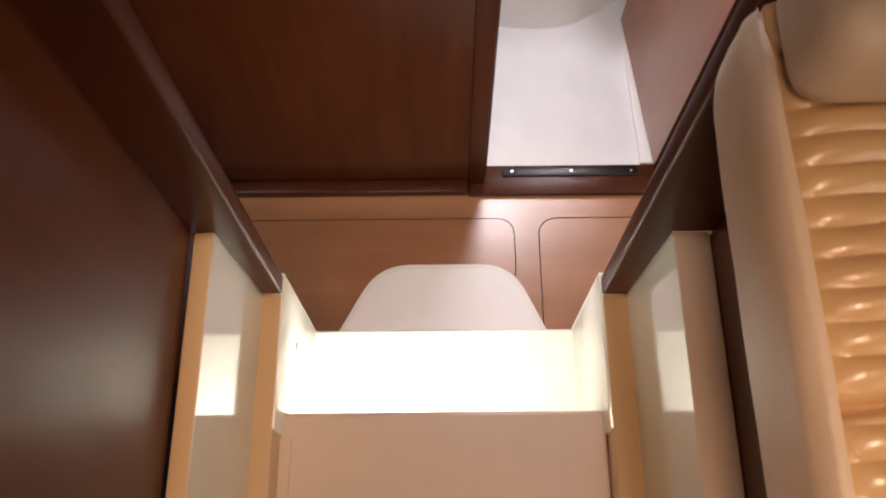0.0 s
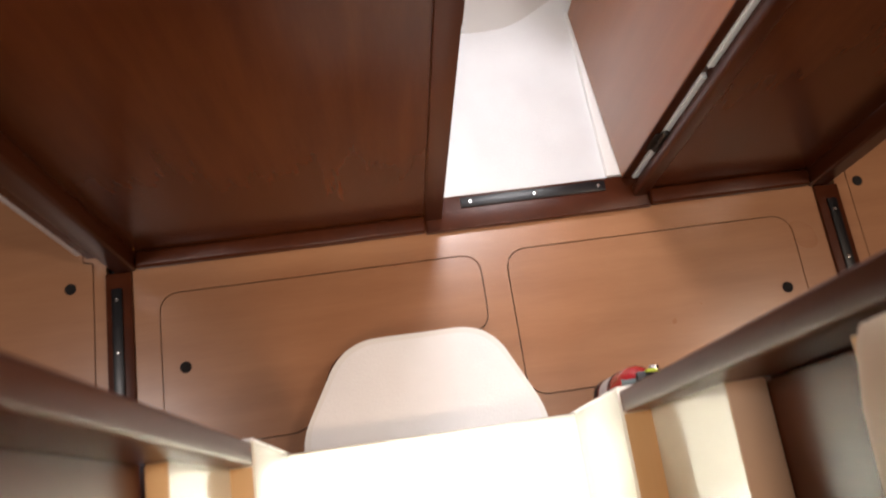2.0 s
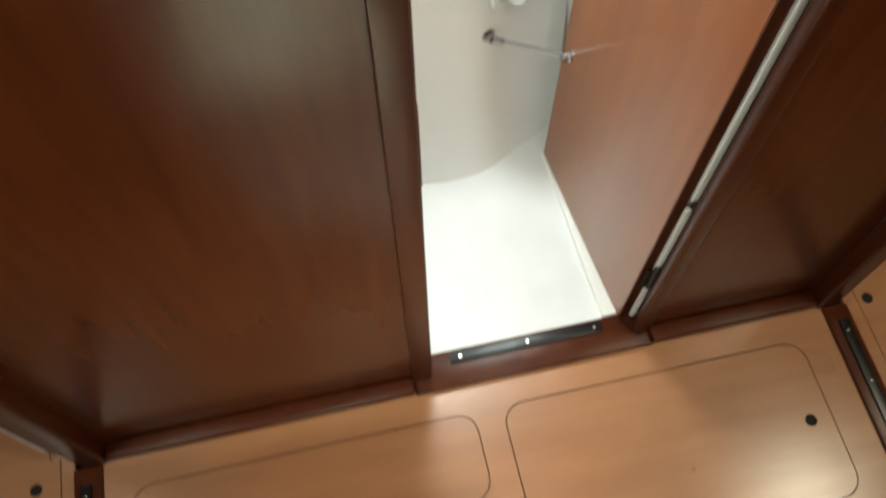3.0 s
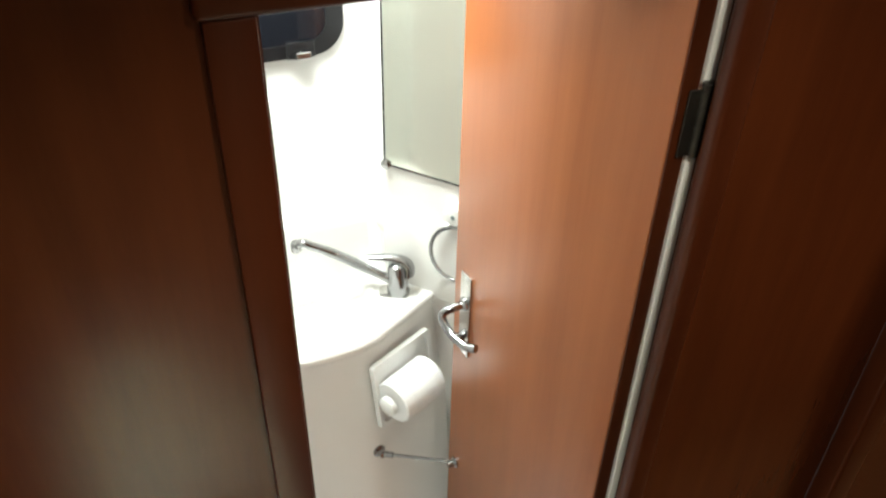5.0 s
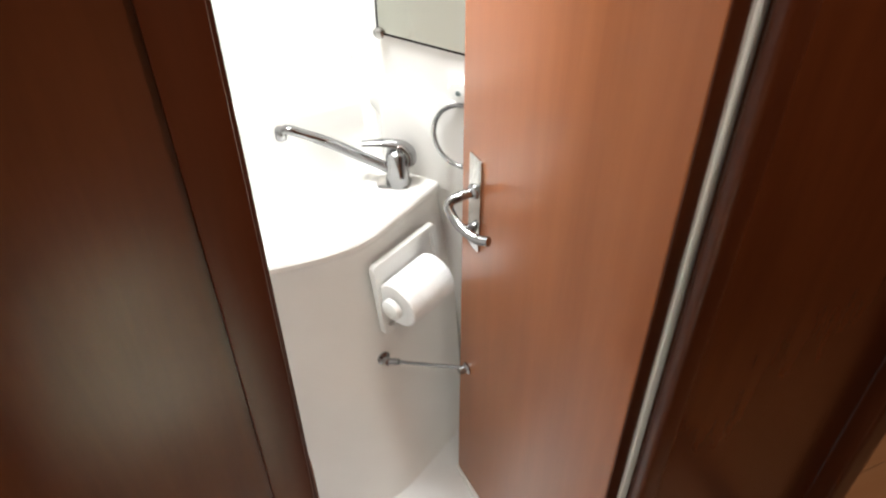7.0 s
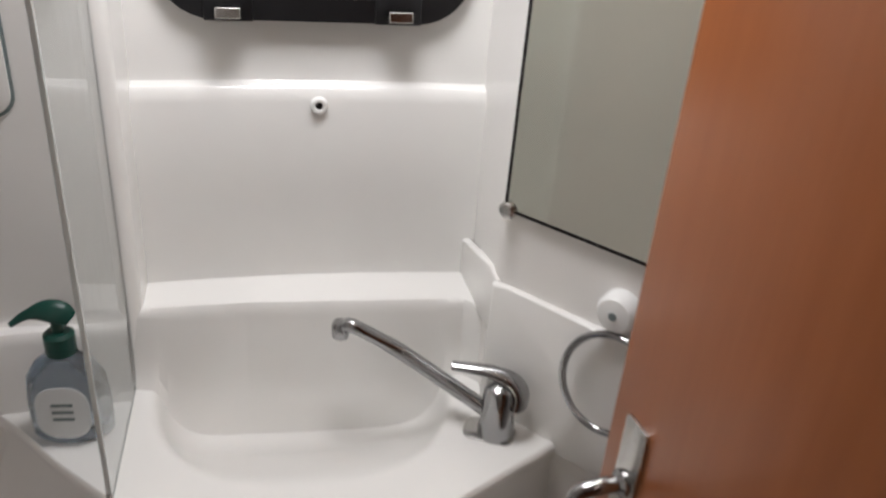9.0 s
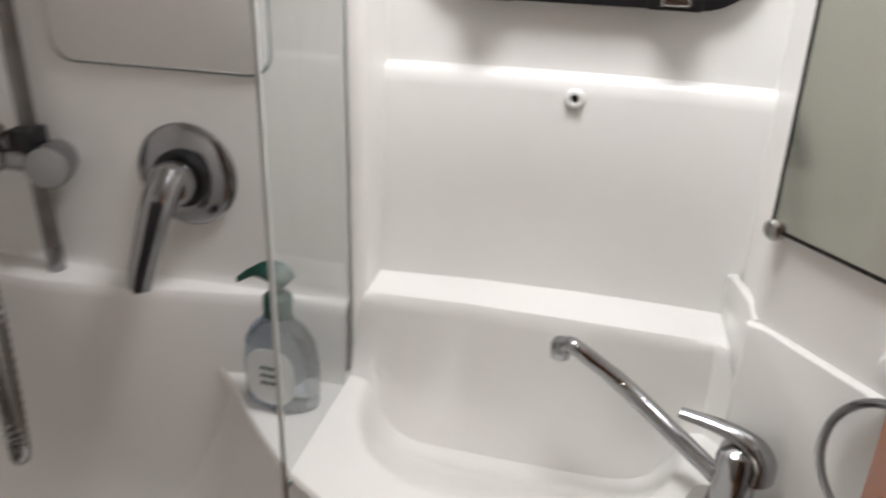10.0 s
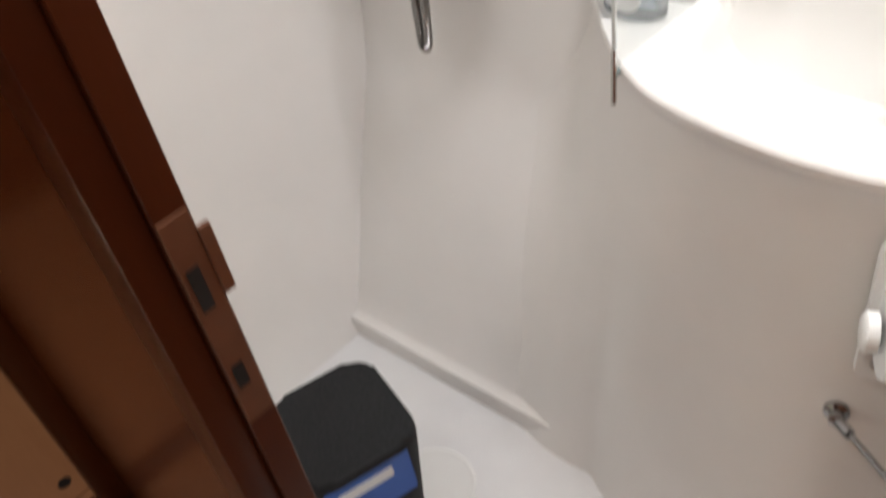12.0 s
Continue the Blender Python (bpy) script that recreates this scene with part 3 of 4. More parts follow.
piping = smooth_path([(0.4388, -0.549, 1.588), (0.4388, -0.7, 1.594), (0.4388, -0.9, 1.594), (0.4388, -1.18, 1.592)], 8)
part("piping", tube(piping, 0.0026, 8), LEATHER, settee, "cream leather piping")

settee.matrix_world = pose(-0.038, -0.032, -0.020)

# ---- the head (washroom) ----
structure("floor_head", box(-0.628, 0.90, 0.0885, 1.2, -0.03, 0.0, 0), NONSLIP, "white moulded washroom floor", False)
structure("ceiling_head", box(-0.66, 0.92, 0.045, 1.25, 1.95, 1.99, 0), GELCOAT_WALL, "white washroom headliner", False)
structure("wall_head_aft", rows_mesh([[(-0.465, y, 0.0), (-0.482, y, 0.03), (-0.50, y, 0.09), (-0.555, y, 0.3), (-0.612, y, 0.56), (-0.612, y, 0.75), (-0.602, y, 1.0), (-0.60, y, 1.95)] for y in (0.045, 0.4, 0.8, 1.2)]), GELCOAT_WALL, "smooth white washroom side")
structure("wall_head_inside", box(-0.66, DOOR0 - 0.033, 0.0555, 0.068, 0, 1.95, 0), GELCOAT_WALL, "white inner face of the bulkhead", False)
structure("wall_head_inside_hinge_side", box(DOOR1 + 0.0505, 0.92, 0.0555, 0.068, 0, 1.95, 0), GELCOAT_WALL, "white inner face of the bulkhead", False)
structure("wall_head_inside_over_door", box(DOOR0 - 0.033, DOOR1 + 0.0505, 0.0555, 0.068, DOORTOP + 0.031, 1.95, 0), GELCOAT_WALL, "white inner face over the door", False)
WALL = [(0.658, 1.16), (0.646, 0.907), (0.86, 0.655), (0.875, 0.062)]
fore = fillet([*WALL, (0.92, 0.062), (0.92, 1.16)], [0, 0.02, 0.02, 0, 0, 0])
structure("wall_head_fore", prism(fore, 0, 1.95), GELCOAT_WALL, "white washroom side with a slanted mirror panel")

# lower hull side: shower wall
LEDGE = [(-0.62, 0.965), (-0.45, 0.932), (-0.30, 0.918), (-0.14, 0.938), (0.0, 0.962), (0.16, 0.972)]
FOOT = [(-0.62, 0.625), (-0.45, 0.625), (-0.2, 0.635), (0.05, 0.645), (0.2, 0.65)]
PROFILE = [(0.0, -0.03), (0.034, -0.02), (0.042, -0.012), (0.046, 0.05), (0.052, 0.075), (0.09, 0.16), (0.2, 0.35), (0.3, 0.52), (0.42, 0.72), (0.50, 0.85), (0.55, 0.91), (0.60, 0.94), (0.68, 0.955), (0.76, 0.965), (0.84, 0.98), (0.885, 0.99), (0.897, 0.997), (0.902, 1.008)]
rows = []
for i in range(33):
    x = -0.62 + 0.76 * i / 32
    yf, yl = eased(FOOT, x), eased(LEDGE, x)
    row = [(x, yf + (yl - yf) * t, z) for z, t in PROFILE] + [(x, 0.978, 0.9045), (x, 0.981, 0.909), (x, 0.982, 0.92), (x, 0.984, 1.4), (x, 0.986, 1.95)]
    rows.append(row)
structure("wall_shower", rows_mesh(rows), GELCOAT_WALL, "white moulded shower wall following the hull")
structure("wall_hull", box(-0.66, 0.92, 1.20, 1.24, 0, 1.95, 0), GELCOAT_WALL, "plain outer hull lining", False)

# back panels over the sink
sink_back = thing("wall_sink_back", "white moulded panels over the washbasin", "wall panel", (0, 0, 0), "", "structure")
upper = []
for i in range(13):
    x = 0.150 + 0.512 * i / 12
    c = 0.012 * (1 - ((x - 0.405) / 0.256) ** 2)
    upper.append([(x, 1.066 + c, 0.898), (x, 1.072 + c, 0.93), (x, 1.080 + c, 1.05), (x, 1.086 + c, 1.184), (x, 1.090 + c, 1.199), (x, 1.095 + c, 1.2045), (x, 1.103 + c, 1.206), (x, 1.107 + c, 1.210), (x, 1.109 + c, 1.222), (x, 1.118 + c, 1.95)])
part("panel", rows_mesh(upper), GELCOAT, sink_back, "glossy white panel with a rounded ledge")
part("corner_return", prism(fillet([(0.1365, 0.990), (0.158, 1.004), (0.158, 1.18), (0.1365, 1.18)], [0.01, 0.012, 0, 0]), 0.77, 1.95), GELCOAT, sink_back, "rounded white return beside the glass")

# vanity
RIM = [(-0.05, 0.955), (0.0, 0.905), (0.06, 0.835), (0.14, 0.758), (0.20, 0.721), (0.255, 0.701), (0.34, 0.684), (0.42, 0.678), (0.50, 0.683), (0.545, 0.697), (0.61, 0.734), (0.757, 0.816)]
VZ = 0.785


def rim(x):
    return eased(RIM, x, 0.018)


vanity = thing("vanity_unit", "white moulded vanity unit with a sunken washbasin", "washbasin", (0, 0, 0))
front = []
for i in range(61):
    x = -0.22 + 0.977 * i / 60
    y = rim(x)
    w = max(0.0, min(1.0, (0.16 - x) / 0.2))
    slope = 0.16 * (1 - w) + 0.42 * w
    run = max(0.0, min(1.0, (x + 0.21) / 0.27))
    run = run * run * (3 - 2 * run)
    row = [(x, y + 0.0005, VZ + 0.0028), (x, y - 0.004, VZ - 0.002), (x, y - 0.004, VZ - 0.014), (x, y + 0.006, VZ - 0.024), (x, y + 0.010, VZ - 0.04)]
    for z in (0.70, 0.6, 0.5, 0.4, 0.3, 0.2, 0.12, 0.07, 0.035, 0.012, 0.0):
        row.append((x, y + 0.012 - slope * (VZ - 0.04 - z) - (0.012 * (1 - z / 0.07) ** 2 if z < 0.07 else 0), z))
    yf, yl = eased(FOOT, x), eased(LEDGE, x)
    top = max(0.0, min(1.0, (x + 0.10) / 0.06))
    for k, (_, q, z) in enumerate(row):
        up = max(0.0, min(1.0, (z - 0.5) / 0.25))
        r = run * (1 - up) + top * up
        row[k] = (x, q * r + (yf + (yl - yf) * along(PROFILE, z) + 0.010) * (1 - r), z)
    front.append(row)
part("body", rows_mesh(front), GELCOAT_WALL, vanity, "smooth curved white front")
bowl = []
for i in range(181):
    x = 0.140 + 0.615 * i / 180
    y0 = rim(x)
    y1 = 1.004 - 0.016 * abs((x - 0.3) / 0.4)
    if x > 0.60:
        y1 = min(y1, 0.975 - (x - 0.640) * 1.14)
    row = []
    for j in range(101):
        y = y0 + (y1 - 0.022 - y0) * j / 100
        r = abs((x - 0.386) / 0.214) ** 2.5 + (max(0.0, 1.0 - y) / 0.243) ** 2.5
        d = 0.5 * ((1 - r) + math.sqrt((1 - r) ** 2 + 0.006))
        g = min(1.0, max(0.0, (y - 0.752) / 0.235))
        rise = min(1.0, max(0.0, (y - 0.90) / 0.09))
        row.append((x, y, VZ + 0.003 - 0.135 * (1 - math.exp(-4.2 * d)) * (0.03 + 0.97 * g ** 1.25) * (1 - 0.22 * rise * rise)))
    zb = row[-1][2]
    for t, q in ((0.15, 0.012), (0.4, 0.017), (0.7, 0.020), (0.90, 0.0225), (0.97, 0.025)):
        row.append((x, y1 - 0.022 + q, zb + (0.906 - zb) * t))
    row += [(x, y1 + 0.008, 0.9075), (x, y1 + 0.020, 0.910), (x, max(1.085, y1 + 0.03), 0.912), (x, max(1.11, y1 + 0.04), 0.913)]
    bowl.append(row)
part("basin_top", rows_mesh(bowl), GELCOAT, vanity, "glossy white top with an oval bowl and raised shelf", True, )
dw = Vector((0.214, -0.252, 0)).normalized()
wall_pose = Matrix(((dw.x, 0, -0.762, 0.648), (dw.y, 0, -0.647, 0.905), (0, 1, 0, 0), (0, 0, 0, 1)))
part("splashback", prism([(-0.004, 0.77), (0.30, 0.77), (0.30, 0.996), (0.02, 0.996), (-0.004, 0.994)], 0.0, 0.012, 0.005, 3, wall_pose), GELCOAT, vanity, "white side splashback")
ledge_pts = [(x, rim(x) + 0.004) for x in [0.136 - 0.19 * k / 14 for k in range(15)]]
part("soap_ledge", prism([*ledge_pts, (-0.054, 1.0), (0.136, 1.0)], VZ - 0.02, VZ - 0.006, 0.003, 2), GELCOAT, vanity, "small white ledge under the glass")

part("splashback", prism([(0.905, 0.90), (1.085, 0.90), (1.085, 0.968), (1.060, 0.972), (0.935, 1.004), (0.905, 0.996)], 0.0, 0.012, 0.005, 3, Matrix(((-0.05, 0, -1, 0.701), (1, 0, -0.05, 0), (0, 1, 0, 0), (0, 0, 0, 1)))), GELCOAT, vanity, "white side splashback")

# mixer tap on the vanity
tap = thing("mixer_tap", "chrome single-lever mixer tap with a long straight spout", "tap", (0, 0, 0))
tb = Vector((0.646, 0.829, VZ))
part("base_plate", prism(rounded(-0.045, 0.028, -0.024, 0.024, 0.014), 0, 0.004, 0.0015, 2, Matrix.Translation(tb) @ pose(0, 0, 0.0002, 0, 0, -25)), STEEL, tap)
part("body", lathe([(0.026, 0.003), (0.0265, 0.012), (0.024, 0.03), (0.023, 0.055), (0.024, 0.075), (0.021, 0.088), (0.012, 0.094), (0, 0.095)], 28, Matrix.Translation(tb)), CHROME, tap)
tip = Vector((0.437, 0.944, 0.908))
spout = smooth_path([tb + Vector((-0.008, 0.006, 0.035)), tb + Vector((-0.06, 0.043, 0.058)), tb + Vector((-0.13, 0.093, 0.088)), tip + Vector((0.018, -0.013, 0.002)), tip + Vector((0.004, -0.003, -0.001)), tip + Vector((-0.004, 0.003, -0.014))], 6)
part("spout", tube(spout, [0.0115] * 14 + [0.0105] * (len(spout) - 14), 14), CHROME, tap)
part("aerator", lathe([(0.012, -0.016), (0.0128, -0.012), (0.0128, 0.004), (0.010, 0.009), (0, 0.010)], 18, Matrix.Translation(tip + Vector((-0.003, 0.002, -0.006)))), CHROME, tap)
lever = smooth_path([tb + Vector((0.026, -0.012, 0.058)), tb + Vector((0.026, -0.011, 0.080)), tb + Vector((0.012, -0.004, 0.098)), tb + Vector((-0.020, 0.010, 0.106)), tb + Vector((-0.066, 0.026, 0.107))], 6)
part("lever", tube(lever, [0.019 - 0.0115 * (k / (len(lever) - 1)) ** 1.2 for k in range(len(lever))], 14, False, 0.55), CHROME, tap)

# door of the head
H0, H1 = Vector((0.7335, 0.076)), Vector((0.682, 0.575))
u2 = (H1 - H0).normalized()
leaf = thing("door_1", "reddish wood veneer door standing open into the washroom", "door", (0, 0, 0), "", "structure")
width = (H1 - H0).length
bm = box(0.003, width, 0.0, 0.028, 0.022, 1.842, 0.003, 2)
DOORM = Matrix.Translation((H0.x, H0.y, 0)) @ Matrix.Rotation(math.atan2(u2.y, u2.x), 4, "Z")
bm.transform(DOORM @ pose(0, -0.028, 0))
part("leaf", bm, DOOR_WOOD, leaf)
edging = box(0.0, 0.0028, -0.0275, -0.0005, 0.0225, 1.8415, 0.0008, 1)
edging.transform(DOORM)
part("edging", edging, MAHOGANY_TRIM, leaf, "dark varnished edging at the hinges")


def on_door(s, out, z):
    """A place on the passage face of the door: along it, out from it, height."""
    return DOORM @ Vector((s, out, z))


sp = width - 0.050
plate_m = DOORM @ Matrix(((1, 0, 0, sp), (0, 0, 1, 0), (0, 1, 0, 0.955), (0, 0, 0, 1)))
handle = part("door_handle", prism(rounded(-0.019, 0.019, -0.106, 0.106, 0.004), 0, 0.004, 0.0015, 2, plate_m), STEEL, leaf, "chrome lever handle on a long plate")
bow = smooth_path([on_door(sp, 0.003, 0.985), on_door(sp, 0.030, 0.985), on_door(sp + 0.003, 0.050, 0.978), on_door(sp - 0.006, 0.057, 0.968), on_door(sp - 0.040, 0.056, 0.957), on_door(sp - 0.078, 0.046, 0.954), on_door(sp - 0.100, 0.034, 0.960)], 7)
part("lever", tube(bow, 0.0088, 12), CHROME, handle)
part("rose", lathe([(0.015, 0), (0.0145, 0.006), (0.010, 0.010), (0, 0.010)], 20, axis_to(on_door(sp, 0.003, 0.985), DOORM.to_3x3() @ Vector((0, 1, 0)))), CHROME, handle)
part("lock_knob", lathe([(0.010, 0), (0.010, 0.014), (0.007, 0.018), (0, 0.018)], 18, axis_to(on_door(sp + 0.004, 0.003, 0.895), DOORM.to_3x3() @ Vector((0, 1, 0)))), CHROME, handle)
for z in (0.252, 1.617):
    hinge = part("hinge", lathe([(0.0055, -0.045), (0.0055, 0.045), (0.007, 0.046), (0.007, 0.052), (0, 0.054)], 14, pose(0.7660, 0.0700, z)), HINGE, leaf, "dark steel butt hinge")
    part("hinge_leaf", box(0.7440, 0.7650, 0.0715, 0.0740, z - 0.044, z + 0.044, 0.0006, 1), HINGE, hinge)
    part("hinge_leaf", box(0.7670, 0.7820, 0.0715, 0.0740, z - 0.044, z + 0.044, 0.0006, 1), HINGE, hinge)
    for k in range(4):
        part("knuckle", lathe([(0.0068, 0.0), (0.0068, 0.018)], 14, pose(0.7660, 0.0700, z - 0.043 + 0.0225 * k)), HINGE, hinge)

# low kerb of the floor pan under the door
kerb = prism([(0.698, 0.0890), (0.681, 0.585), (0.740, 0.585), (0.800, 0.0890)], 0.0, 0.018, 0.005, 3)
structure("floor_kerb", kerb, GELCOAT_WALL, "low pale kerb of the floor pan under the door")

# stay that holds the door
stay = thing("door_stay", "chrome rod stay between vanity and open door", "door stay", (0, 0, 0))
s0, s1 = Vector((0.533, 0.644, 0.446)), Vector((0.682, 0.540, 0.469))
part("bracket", join(lathe([(0.016, 0), (0.016, 0.004), (0.009, 0.008), (0.009, 0.02), (0, 0.022)], 18, axis_to(s0 + Vector((-0.004, 0.012, 0)), (0.3, -0.9, 0.1))), tube([s0 + Vector((0, 0, 0)), s0 + (s1 - s0) * 0.16], 0.0075, 10)), CHROME, stay)
part("rod", tube([s0, s1], 0.0038, 10), CHROME, stay)
part("bracket", lathe([(0.014, 0), (0.014, 0.004), (0.009, 0.008), (0.008, 0.022), (0, 0.024)], 18, axis_to(on_door(width - 0.036, 0.0, 0.469), DOORM.to_3x3() @ Vector((0, 1, 0)))), CHROME, stay)

# toilet roll holder
hl, hr = Vector((0.523, 0.679, 0)), Vector((0.694, 0.762, 0))
hx = (hr - hl).normalized()
hn = Vector((hx.y, -hx.x, 0))
tilt = 0.13
hy = Vector((hn.x * tilt, hn.y * tilt, -1)).normalized() * -1
hn = hx.cross(hy).normalized()
HOLD = Matrix(((hx.x, hy.x, hn.x, hl.x), (hx.y, hy.y, hn.y, hl.y), (hx.z, hy.z, hn.z, 0.715), (0, 0, 0, 1)))
holder = thing("toilet_roll_holder", "white recessed toilet roll holder in the vanity front", "toilet roll holder", (0, 0, 0))
part("frame", holed(rounded(0, 0.192, -0.192, 0, 0.012), [rounded(0.014, 0.178, -0.178, -0.014, 0.012)], -0.004, 0.010), WHITE_PLASTIC, holder).data.transform(HOLD)
part("back", holed(rounded(0.004, 0.188, -0.188, -0.004, 0.012), [], -0.003, 0.001), WHITE_PLASTIC, holder).data.transform(HOLD)
part("spindle", tube([HOLD @ Vector((0.010, -0.088, 0.050)), HOLD @ Vector((0.150, -0.088, 0.050))], 0.011, 14), WHITE_PLASTIC, holder)
part("end_cap", lathe([(0.024, 0), (0.024, 0.012), (0.018, 0.016), (0, 0.016)], 20, HOLD @ Matrix.Translation((0.004, -0.088, 0.050)) @ pose(0, 0, 0, 0, -90, 0)), WHITE_PLASTIC, holder)
roll = thing("toilet_roll", "white toilet paper roll on its holder", "toilet roll", (0, 0, 0))
part("paper", lathe([(0.021, 0.0), (0.050, 0.0), (0.053, 0.003), (0.053, 0.125), (0.050, 0.128), (0.021, 0.128), (0.0205, 0.06)], 36, HOLD @ Matrix.Translation((0.010, -0.088, 0.050)) @ pose(0, 0, 0, 0, 90, 0)), PAPER, roll)

# mirror on the slanted panel
mirror = thing("mirror", "frameless wall mirror with round chrome clips", "mirror", (0, 0, 0))
part("glass", prism(rounded(0.004, 0.290, 1.112, 1.80, 0.006), 0.004, 0.008, 0.001, 1, wall_pose), MIRROR, mirror, "silvered mirror glass")
part("edge", holed(rounded(0.000, 0.294, 1.108, 1.804, 0.008), [rounded(0.0045, 0.2895, 1.1125, 1.7995, 0.006)], 0.001, 0.0085), SEAM, mirror, "dark ground edge").data.transform(wall_pose)
for a, b in ((0.006, 1.110), (0.288, 1.110), (0.006, 1.80), (0.288, 1.80)):
    part("clip", lathe([(0.012, 0.001), (0.012, 0.012), (0.009, 0.015), (0, 0.016)], 20, wall_pose @ pose(a, b, 0)), STEEL, mirror)

# towel ring
towel = thing("towel_ring", "chrome towel ring on a white round mount", "towel ring", (0, 0, 0))
c = Vector((0.186, 1.036, 0))
part("mount", lathe([(0.027, 0.0), (0.027, 0.018), (0.022, 0.026), (0.008, 0.028), (0, 0.028)], 24, wall_pose @ Matrix.Translation(c)), WHITE_PLASTIC, towel)
part("screw_cap", lathe([(0.006, 0), (0.005, 0.002), (0, 0.002)], 14, wall_pose @ Matrix.Translation(c + Vector((0, 0, 0.0275)))), GREY_INK, towel)
ring_pts = [wall_pose @ Vector((c.x + 0.014 + 0.065 * math.sin(2 * math.pi * k / 40), 1.036 - 0.094 + 0.065 * math.cos(2 * math.pi * k / 40), 0.020 + 0.012 * (1 - math.cos(2 * math.pi * k / 40)))) for k in range(40)]
part("ring", tube(ring_pts, 0.0048, 10, True), CHROME, towel)

# small wall outlet under the ledge
outlet = thing("wall_fitting", "small round white fitting with a dark hole", "wall fitting", (0, 0, 0))
part("collar", lathe([(0.006, 0.004), (0.008, 0.008), (0.012, 0.008), (0.015, 0.004), (0.0155, 0)], 20, pose(0.412, 1.0965, 1.181, 90) @ Matrix.Scale(0.82, 4)), WHITE_PLASTIC, outlet)
part("hole", lathe([(0.0065, 0), (0.0065, 0.005), (0, 0.005)], 14, pose(0.412, 1.0965, 1.181, 90) @ Matrix.Scale(0.82, 4)), SEAM, outlet)

# opening port
port = thing("window_1", "black framed opening port with clear plastic latches", "window", (0, 0, 0), "", "structure")
PORT = pose(0.411, 1.116, 1.402, 87, 0, 0)
part("window_frame", holed(rounded(-0.212, 0.212, -0.105, 0.105, 0.075, 8), [rounded(-0.172, 0.172, -0.074, 0.074, 0.05, 8)], -0.01, 0.012), BLACK, port, "black moulded frame").data.transform(PORT)
part("pane", prism(rounded(-0.174, 0.174, -0.076, 0.076, 0.05, 8), 0.0, 0.008, 0, 1, PORT), TINT, port, "dark tinted acrylic pane")
for x in (-0.118, 0.109):
    latch = part("latch", box(x - 0.019, x + 0.019, -0.100, -0.082, 0.014, 0.040, 0.004, 2), CLEAR, port, "clear plastic latch")
    latch.data.transform(PORT)
    part("latch_base", box(x - 0.032, x + 0.032, -0.106, -0.068, 0.010, 0.017, 0.002, 2), BLACK, latch).data.transform(PORT)
    part("latch_plate", box(x - 0.016, x + 0.016, -0.098, -0.084, 0.039, 0.042, 0.001, 1), STEEL, latch, "bright latch plate").data.transform(PORT)

# glass screen
screen = thing("shower_screen", "clear glass shower screen beside the washbasin", "shower screen", (0, 0, 0))
pane = part("pane", rows_mesh([[(0.141, y, z) for z in (VZ - 0.002, 1.2, 1.62)] for y in (0.745, 0.9, 0.994)]), GLASS, screen, "", False)
part("polished_edge", box(0.138, 0.144, 0.741, 0.7455, VZ - 0.004, 1.62, 0.001, 1), GLASS_EDGE, screen, "pale polished glass edge")
pane.visible_shadow = False
part("gap_strip", box(0.1375, 0.1445, 0.742, 1.0, VZ - 0.010, VZ - 0.0015, 0.0015, 1), GREY_INK, screen, "grey bottom seal")
part("foot", tube([(0.141, 0.742, VZ + 0.03), (0.141, 0.741, VZ - 0.05)], 0.004, 10), STEEL, screen)

# shower fittings
shower = thing("shower_set", "chrome hand shower rail with holder and hose", "shower", (0, 0, 0))
bx, by = -0.386, 1.035
# Chrome rail; the hose steel puts a dark doorway reflection into its colour.
part("rail", tube([(bx, by, 0.872), (bx - 0.01, by, 1.40), (bx - 0.013, by, 1.62)], 0.013, 14), HOSE, shower)
part("rail_end", lathe([(0.012, -0.02), (0.0135, -0.016), (0.0135, 0.03), (0.0115, 0.034)], 18, pose(bx, by, 0.882)), CHROME, shower)
holder_way = Vector((0.35, -0.90, 0.10))
part("wall_bracket", lathe([(0.0, -0.044), (0.022, -0.044), (0.030, -0.036), (0.033, -0.010), (0.033, 0.018), (0.029, 0.026), (0.012, 0.029), (0, 0.029)], 26, axis_to((bx + 0.034, by - 0.014, 1.052), holder_way)), CHROME, shower)
slider = part("slider", join(lathe([(0.0, -0.030), (0.020, -0.030), (0.028, -0.022), (0.031, 0.0), (0.031, 0.020), (0.027, 0.027), (0.011, 0.030), (0, 0.030)], 26, axis_to((bx - 0.052, by - 0.036, 1.066), holder_way)), tube([(bx - 0.045, by - 0.032, 1.064), (bx + 0.030, by - 0.012, 1.054)], 0.019, 16)), CHROME, shower, "chrome sliding holder")
part("clamp", box(bx - 0.019, bx + 0.019, by - 0.034, by + 0.012, 1.068, 1.104, 0.006, 2), BLACK, slider, "black clamp")
part("knob", lathe([(0.013, 0), (0.015, 0.010), (0.011, 0.017), (0, 0.017)], 18, axis_to((bx - 0.026, by - 0.034, 1.100), (-0.2, -1, 0.2))), CHROME, slider)
hose_x, hose_y = bx - 0.072, by - 0.055
hose = smooth_path([(hose_x + 0.004, hose_y, 1.60), (hose_x + 0.004, hose_y, 1.3), (hose_x, hose_y, 1.12), (hose_x - 0.006, hose_y - 0.004, 1.0), (hose_x + 0.020, hose_y - 0.052, 0.84), (hose_x + 0.064, hose_y - 0.098, 0.66), (hose_x + 0.076, hose_y - 0.104, 0.628), (hose_x + 0.084, hose_y - 0.098, 0.66), (hose_x + 0.050, hose_y - 0.056, 0.84), (hose_x + 0.020, hose_y - 0.030, 0.95), (hose_x + 0.012, hose_y - 0.01, 1.04)], 26)
